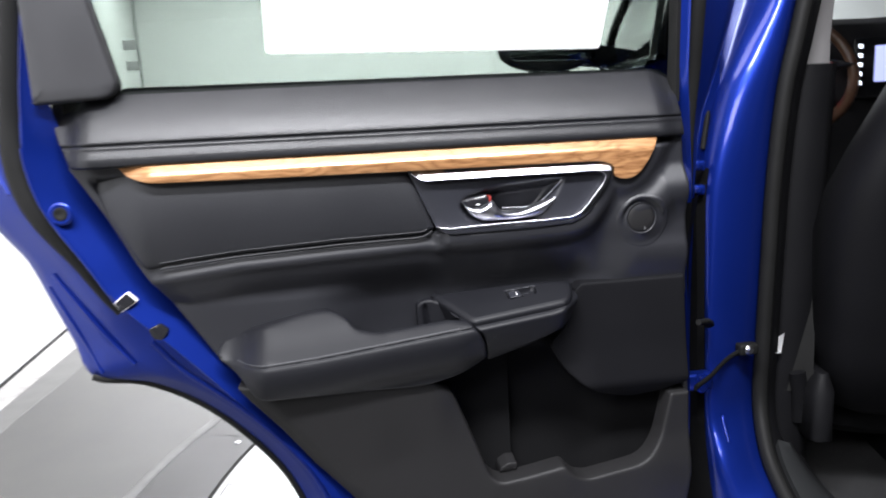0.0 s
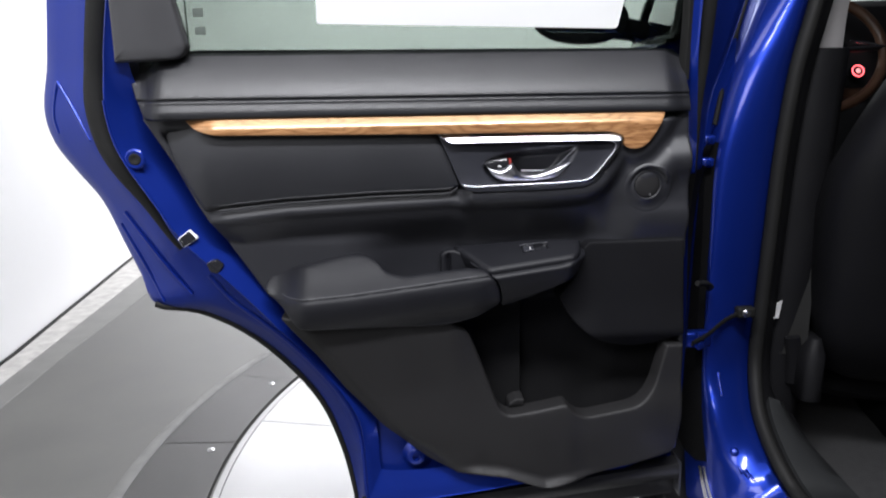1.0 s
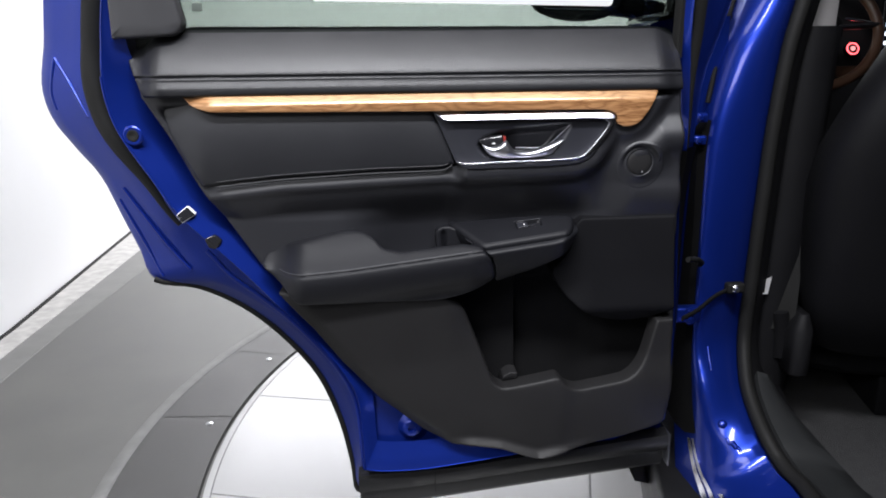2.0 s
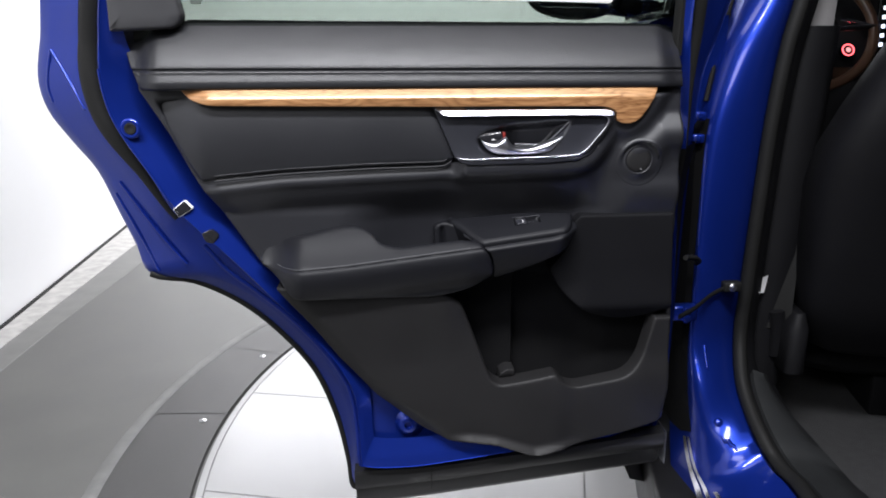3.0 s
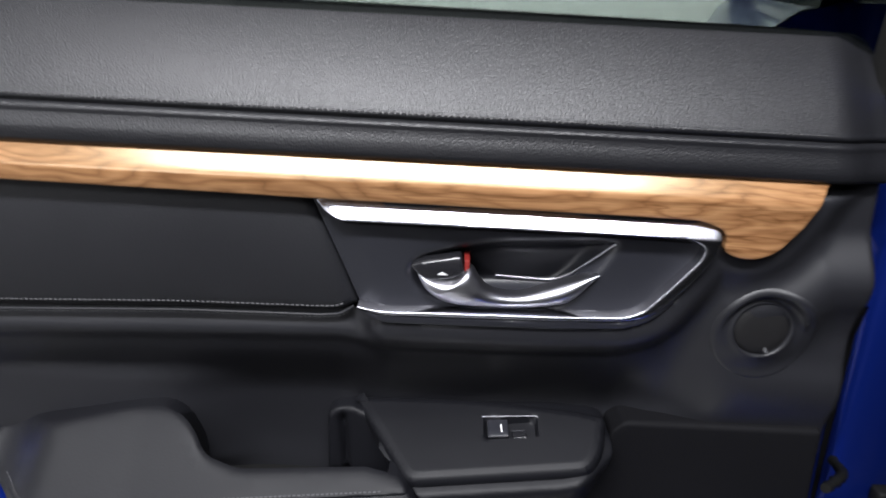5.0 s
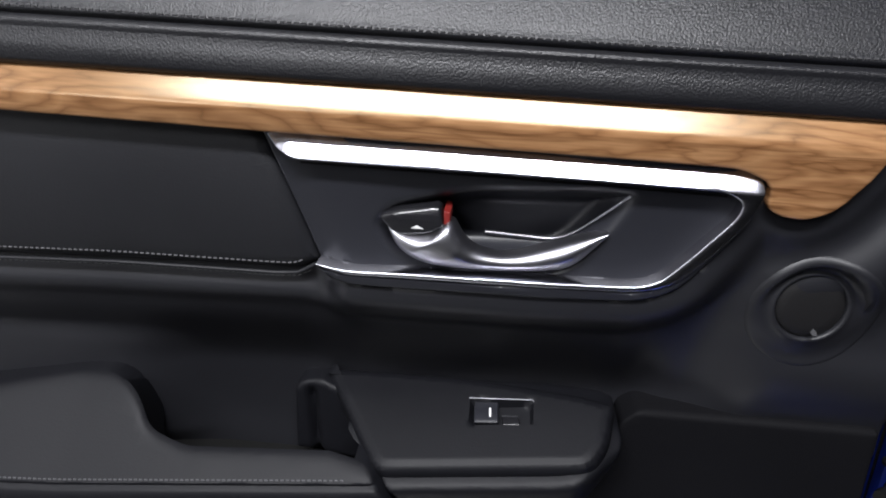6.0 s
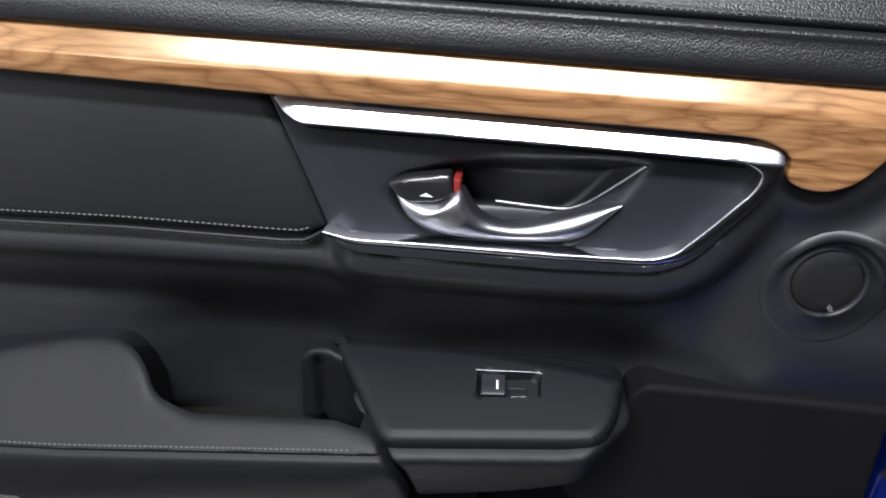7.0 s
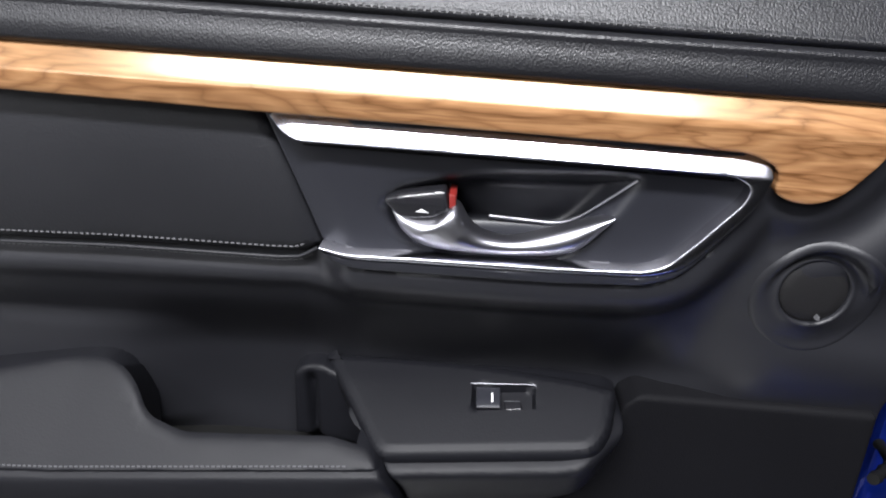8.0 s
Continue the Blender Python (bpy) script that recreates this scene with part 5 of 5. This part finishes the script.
part("window_frame", tube(spline([(-0.062, 1.30, 1.30), (-0.045, 1.11, 1.42), (0.01, 0.85, 1.57), (0.06, 0.51, 1.735), (0.07, 0.17, 1.75)], 5), 0.014, 8), GLOSS, fd, "gloss black window frame")
part("mirror_sail", prism([(-0.090, 1.12), (-0.064, 1.12), (-0.050, 1.28), (-0.078, 1.28)], 1.29, 1.375), GLOSS, fd, "gloss black mirror triangle")
part("windscreen_pillar", tube(spline([(-0.02, 1.52, 1.26), (0.03, 1.18, 1.46), (0.09, 0.86, 1.64), (0.16, 0.55, 1.79)], 5), 0.030, 10), BLUE, car, "blue windscreen pillar")
rows = [[(lx, ly + 0.12 * (1 - ((lx - 0.86) / 0.8) ** 2), z) for lx in (0.04, 0.3, 0.6, 0.86, 1.12, 1.42, 1.68)] for ly, z in ((1.50, 1.26), (1.18, 1.46), (0.86, 1.64), (0.57, 1.79))]
ws = part("windscreen", grid(rows), CLEAR, car, "clear windscreen")
ws.visible_shadow = False
part("bonnet", box(0.06, 1.66, 1.62, 2.4, 1.10, 1.20, 0.04, 3), BLUE, car, "blue bonnet")
part("front_wing", box(-0.05, 0.14, 1.36, 2.4, 0.40, 1.16, 0.04, 3), BLUE, car, "blue front wing")

# wheels
def tyre_set(m):
    w = part("wheel", at(m, lathe([(0.20, 0.10), (0.24, 0.115), (0.32, 0.115), (0.355, 0.09), (0.362, 0.04), (0.362, -0.04), (0.355, -0.09), (0.32, -0.115), (0.24, -0.115), (0.20, -0.10)], (0, 0, 0), (0, 0, 0), 48)), RUBBER, car, "black tyre on a grey rim")
    part("rim", at(m, lathe([(0.0, 0.07), (0.05, 0.075), (0.09, 0.05), (0.19, 0.08), (0.235, 0.10), (0.238, -0.10)], (0, 0, 0), (0, 0, 0), 40)), STEEL, w)


for lx, ly, ry in ((0.03, 1.55, -90), (1.60, 1.55, 90), (0.03, -1.15, -90), (1.60, -1.15, 90)):
    tyre_set(pose(lx, ly, 0.372, 0, ry, 0))

# door mirror
mirror = thing("door_mirror", "black and blue car door mirror on the front door", "car mirror", CAR, CAR_TURN)
bm = bmesh.new()
bmesh.ops.create_uvsphere(bm, u_segments=28, v_segments=16, radius=1)
for v in bm.verts:
    x, y, z = v.co
    v.co = Vector((-0.255 + 0.140 * x * (1 - 0.12 * z), 0.92 + 0.062 * (y if y > -0.35 else -0.35), 1.375 + 0.078 * z * (1 + 0.10 * x)))
part("shell", bm, GLOSS, mirror, "gloss black mirror shell")
part("mirror_glass", relief(fillet([(-0.365, 1.335, 0.03), (-0.140, 1.325, 0.03), (-0.135, 1.425, 0.03), (-0.355, 1.422, 0.03)]), lambda x, z: 0.894, 0.003, 0.006, 0.05), mat("mirror_silver", (0.7, 0.75, 0.75), 0.03, metal=1.0, vary=0.02), mirror, "mirror glass")
part("arm", tube(spline([(-0.07, 1.02, 1.335), (-0.11, 0.98, 1.34), (-0.17, 0.94, 1.345)], 4), 0.034, 12, 0.8), GLOSS, mirror)

# steering wheel, dashboard
wheel = thing("steering_wheel", "steering wheel with a brown rim and dark spokes", "steering wheel")
wm = CARM @ pose(0.452, 1.048, 1.255, 66, 0, 0)


part("rim", at(wm, tube([(0.176 * math.cos(a), 0.176 * math.sin(a), 0) for a in (2 * math.pi * k / 48 for k in range(49))], 0.0155, 10)), WHEELWOOD, wheel, "brown wood rim")
part("hub", at(wm, lathe([(0.0, 0.03), (0.05, 0.028), (0.075, 0.015), (0.08, -0.03)], (0, 0, 0), (0, 0, 0), 24)), SEATMAT, wheel)
for a in (5, 175, 270):
    c, s = math.cos(radians(a)), math.sin(radians(a))
    part("spoke", at(wm, tube([(0.06 * c, 0.06 * s, 0.01), (0.12 * c, 0.12 * s, 0.004), (0.178 * c, 0.178 * s, 0)], 0.017, 8, 0.5)), SATIN, wheel)
    part("spoke_trim", at(wm, tube([(0.08 * c - 0.02 * s, 0.08 * s + 0.02 * c, 0.022), (0.13 * c - 0.012 * s, 0.13 * s + 0.012 * c, 0.016), (0.165 * c, 0.165 * s, 0.010)], 0.004, 6)), CHROME, wheel)
dash = thing("dashboard", "black car dashboard with lit start button and screen", "dashboard", CAR, CAR_TURN)
prof = [(1.55, 1.32), (1.42, 1.41), (1.30, 1.425), (1.23, 1.40), (1.22, 1.22), (1.24, 1.05), (1.30, 0.85), (1.40, 0.55)]
part("dash_body", grid([[(lx, ly + (0.04 if lx > 0.75 else 0), z) for ly, z in prof] for lx in (0.02, 0.2, 0.42, 0.66, 0.78, 1.0, 1.3, 1.66)]), DASHMAT, dash, "black padded dashboard")
part("wood_band", box(0.05, 0.66, 1.212, 1.228, 1.115, 1.15, 0.004), WHEELWOOD, dash)
part("column", tube([(0.452, 1.07, 1.24), (0.46, 1.24, 1.16)], 0.055, 14), DASHMAT, dash)
part("stalk", tube([(0.52, 1.11, 1.25), (0.42, 1.09, 1.262), (0.35, 1.085, 1.268)], 0.009, 8), GLOSS, dash)
screen = part("screen", box(0.70, 0.94, 1.225, 1.245, 1.17, 1.355, 0.004), GLOSS, dash, "black display screen")
lit = glow("lit_icons", (0.8, 0.85, 1.0), 2.0)
for k in range(5):
    part("icon", box(0.712, 0.724, 1.2215, 1.2255, 1.325 - 0.028 * k, 1.337 - 0.028 * k, 0.002), lit, screen)
part("icon", box(0.76, 0.92, 1.2215, 1.2252, 1.22, 1.33, 0.002), glow("lit_screen", (0.45, 0.5, 0.9), 0.9), screen)
button = part("start_button", at(pose(0.612, 1.195, 1.202, 70, 0, 10), lathe([(0.0, 0.006), (0.015, 0.006), (0.017, 0.004), (0.022, 0.004), (0.023, -0.01)], (0, 0, 0), (0, 0, 0), 28)), GLOSS, dash, "round start button with a red lit ring")
part("lit_ring", at(pose(0.612, 1.195, 1.202, 70, 0, 10), lathe([(0.0160, 0.005), (0.0167, 0.0075), (0.0187, 0.0075), (0.0198, 0.005)], (0, 0, 0), (0, 0, 0), 28)), glow("lit_red", (1.0, 0.10, 0.12), 4.5), button, "red glowing ring")
part("mark", at(pose(0.612, 1.195, 1.202, 70, 0, 10), lathe([(0.0, 0.0085), (0.007, 0.0083), (0.008, 0.006)], (0, 0, 0), (0, 0, 0), 16)), glow("lit_pale_red", (1.0, 0.45, 0.45), 1.0), button)


# front seat
seat = thing("front_seat", "black leather front seat inside the car", "seat", CAR, CAR_TURN)


def cushion(rings):
    """A padded body from rounded rectangles: (along, centre_b, half_a, half_b, centre_a) stacked as given."""
    rows = []
    for (o, ca, cb, ha, hb) in rings:
        row = []
        for k in range(28):
            a = 2 * math.pi * k / 28
            c, s = math.cos(a), math.sin(a)
            u = math.copysign(abs(c) ** 0.5, c) * ha
            w = math.copysign(abs(s) ** 0.5, s) * hb
            row.append((ca + u, cb + w, o))
        rows.append(row)
    bm = grid(rows, closed=True)
    bm.verts.ensure_lookup_table()
    n = len(bm.verts)
    bm.faces.new([bm.verts[i] for i in range(28)])
    bm.faces.new([bm.verts[i] for i in range(n - 28, n)])
    return bm


part("backrest", cushion([(0.60, 0.46, 0.16, 0.18, 0.05), (0.63, 0.46, 0.14, 0.23, 0.085), (0.75, 0.46, 0.10, 0.265, 0.10), (0.95, 0.46, 0.05, 0.275, 0.10), (1.03, 0.46, 0.02, 0.27, 0.095), (1.10, 0.46, 0.0, 0.245, 0.09), (1.20, 0.46, -0.02, 0.200, 0.08), (1.29, 0.46, -0.035, 0.15, 0.065), (1.34, 0.46, -0.045, 0.11, 0.05), (1.36, 0.46, -0.05, 0.06, 0.03)]), SEATMAT, seat, "black leather backrest")
part("headrest", cushion([(1.40, 0.46, -0.14, 0.08, 0.03), (1.42, 0.46, -0.14, 0.125, 0.05), (1.48, 0.46, -0.16, 0.135, 0.06), (1.56, 0.46, -0.175, 0.12, 0.05), (1.58, 0.46, -0.18, 0.06, 0.02)]), SEATMAT, seat)
part("cushion", cushion([(0.52, 0.46, 0.42, 0.22, 0.22), (0.55, 0.46, 0.42, 0.26, 0.26), (0.64, 0.46, 0.42, 0.265, 0.265), (0.69, 0.46, 0.43, 0.23, 0.23), (0.70, 0.46, 0.44, 0.15, 0.15)]), SEATMAT, seat)
part("side_cover", cushion([(0.56, 0.205, 0.32, 0.02, 0.24), (0.58, 0.20, 0.31, 0.03, 0.27), (0.67, 0.20, 0.28, 0.03, 0.24), (0.70, 0.205, 0.26, 0.015, 0.20)]), SEATMAT, seat, "black plastic seat side cover")
for lx in (0.42, 0.62):
    part("seat_rail", box(lx, lx + 0.05, 0.22, 0.75, 0.416, 0.53, 0.005), SEATMAT, seat)

# belt strap with its white tag
strap = thing("seat_belt", "black seat belt strap with a small white tag", "seat belt")
rows = []
for k in range(21):
    t = k / 20
    p = Vector((0.962, 1.40, 1.62)).lerp(Vector((0.892, 1.285, 0.66)), t)
    rows.append([p + Vector((-0.020, 0.012, 0)), p + Vector((0.020, -0.012, 0)), p + Vector((0.0205, -0.0105, 0)), p + Vector((-0.0195, 0.0135, 0))])
part("strap", grid(rows, closed=True), RUBBER, strap)
bm = grid([[(0.845, 1.285, 0.766), (0.866, 1.292, 0.772)], [(0.842, 1.286, 0.748), (0.864, 1.293, 0.752)], [(0.846, 1.284, 0.738), (0.860, 1.291, 0.735)]])
bmesh.ops.solidify(bm, geom=bm.faces[:], thickness=0.0008)
part("tag", bm, PAPER, strap, "small white tag")
part("anchor", tube([(0.885, 1.28, 0.70), (0.895, 1.285, 0.66), (0.90, 1.29, 0.60)], 0.014, 8, 0.5), SEATMAT, strap)
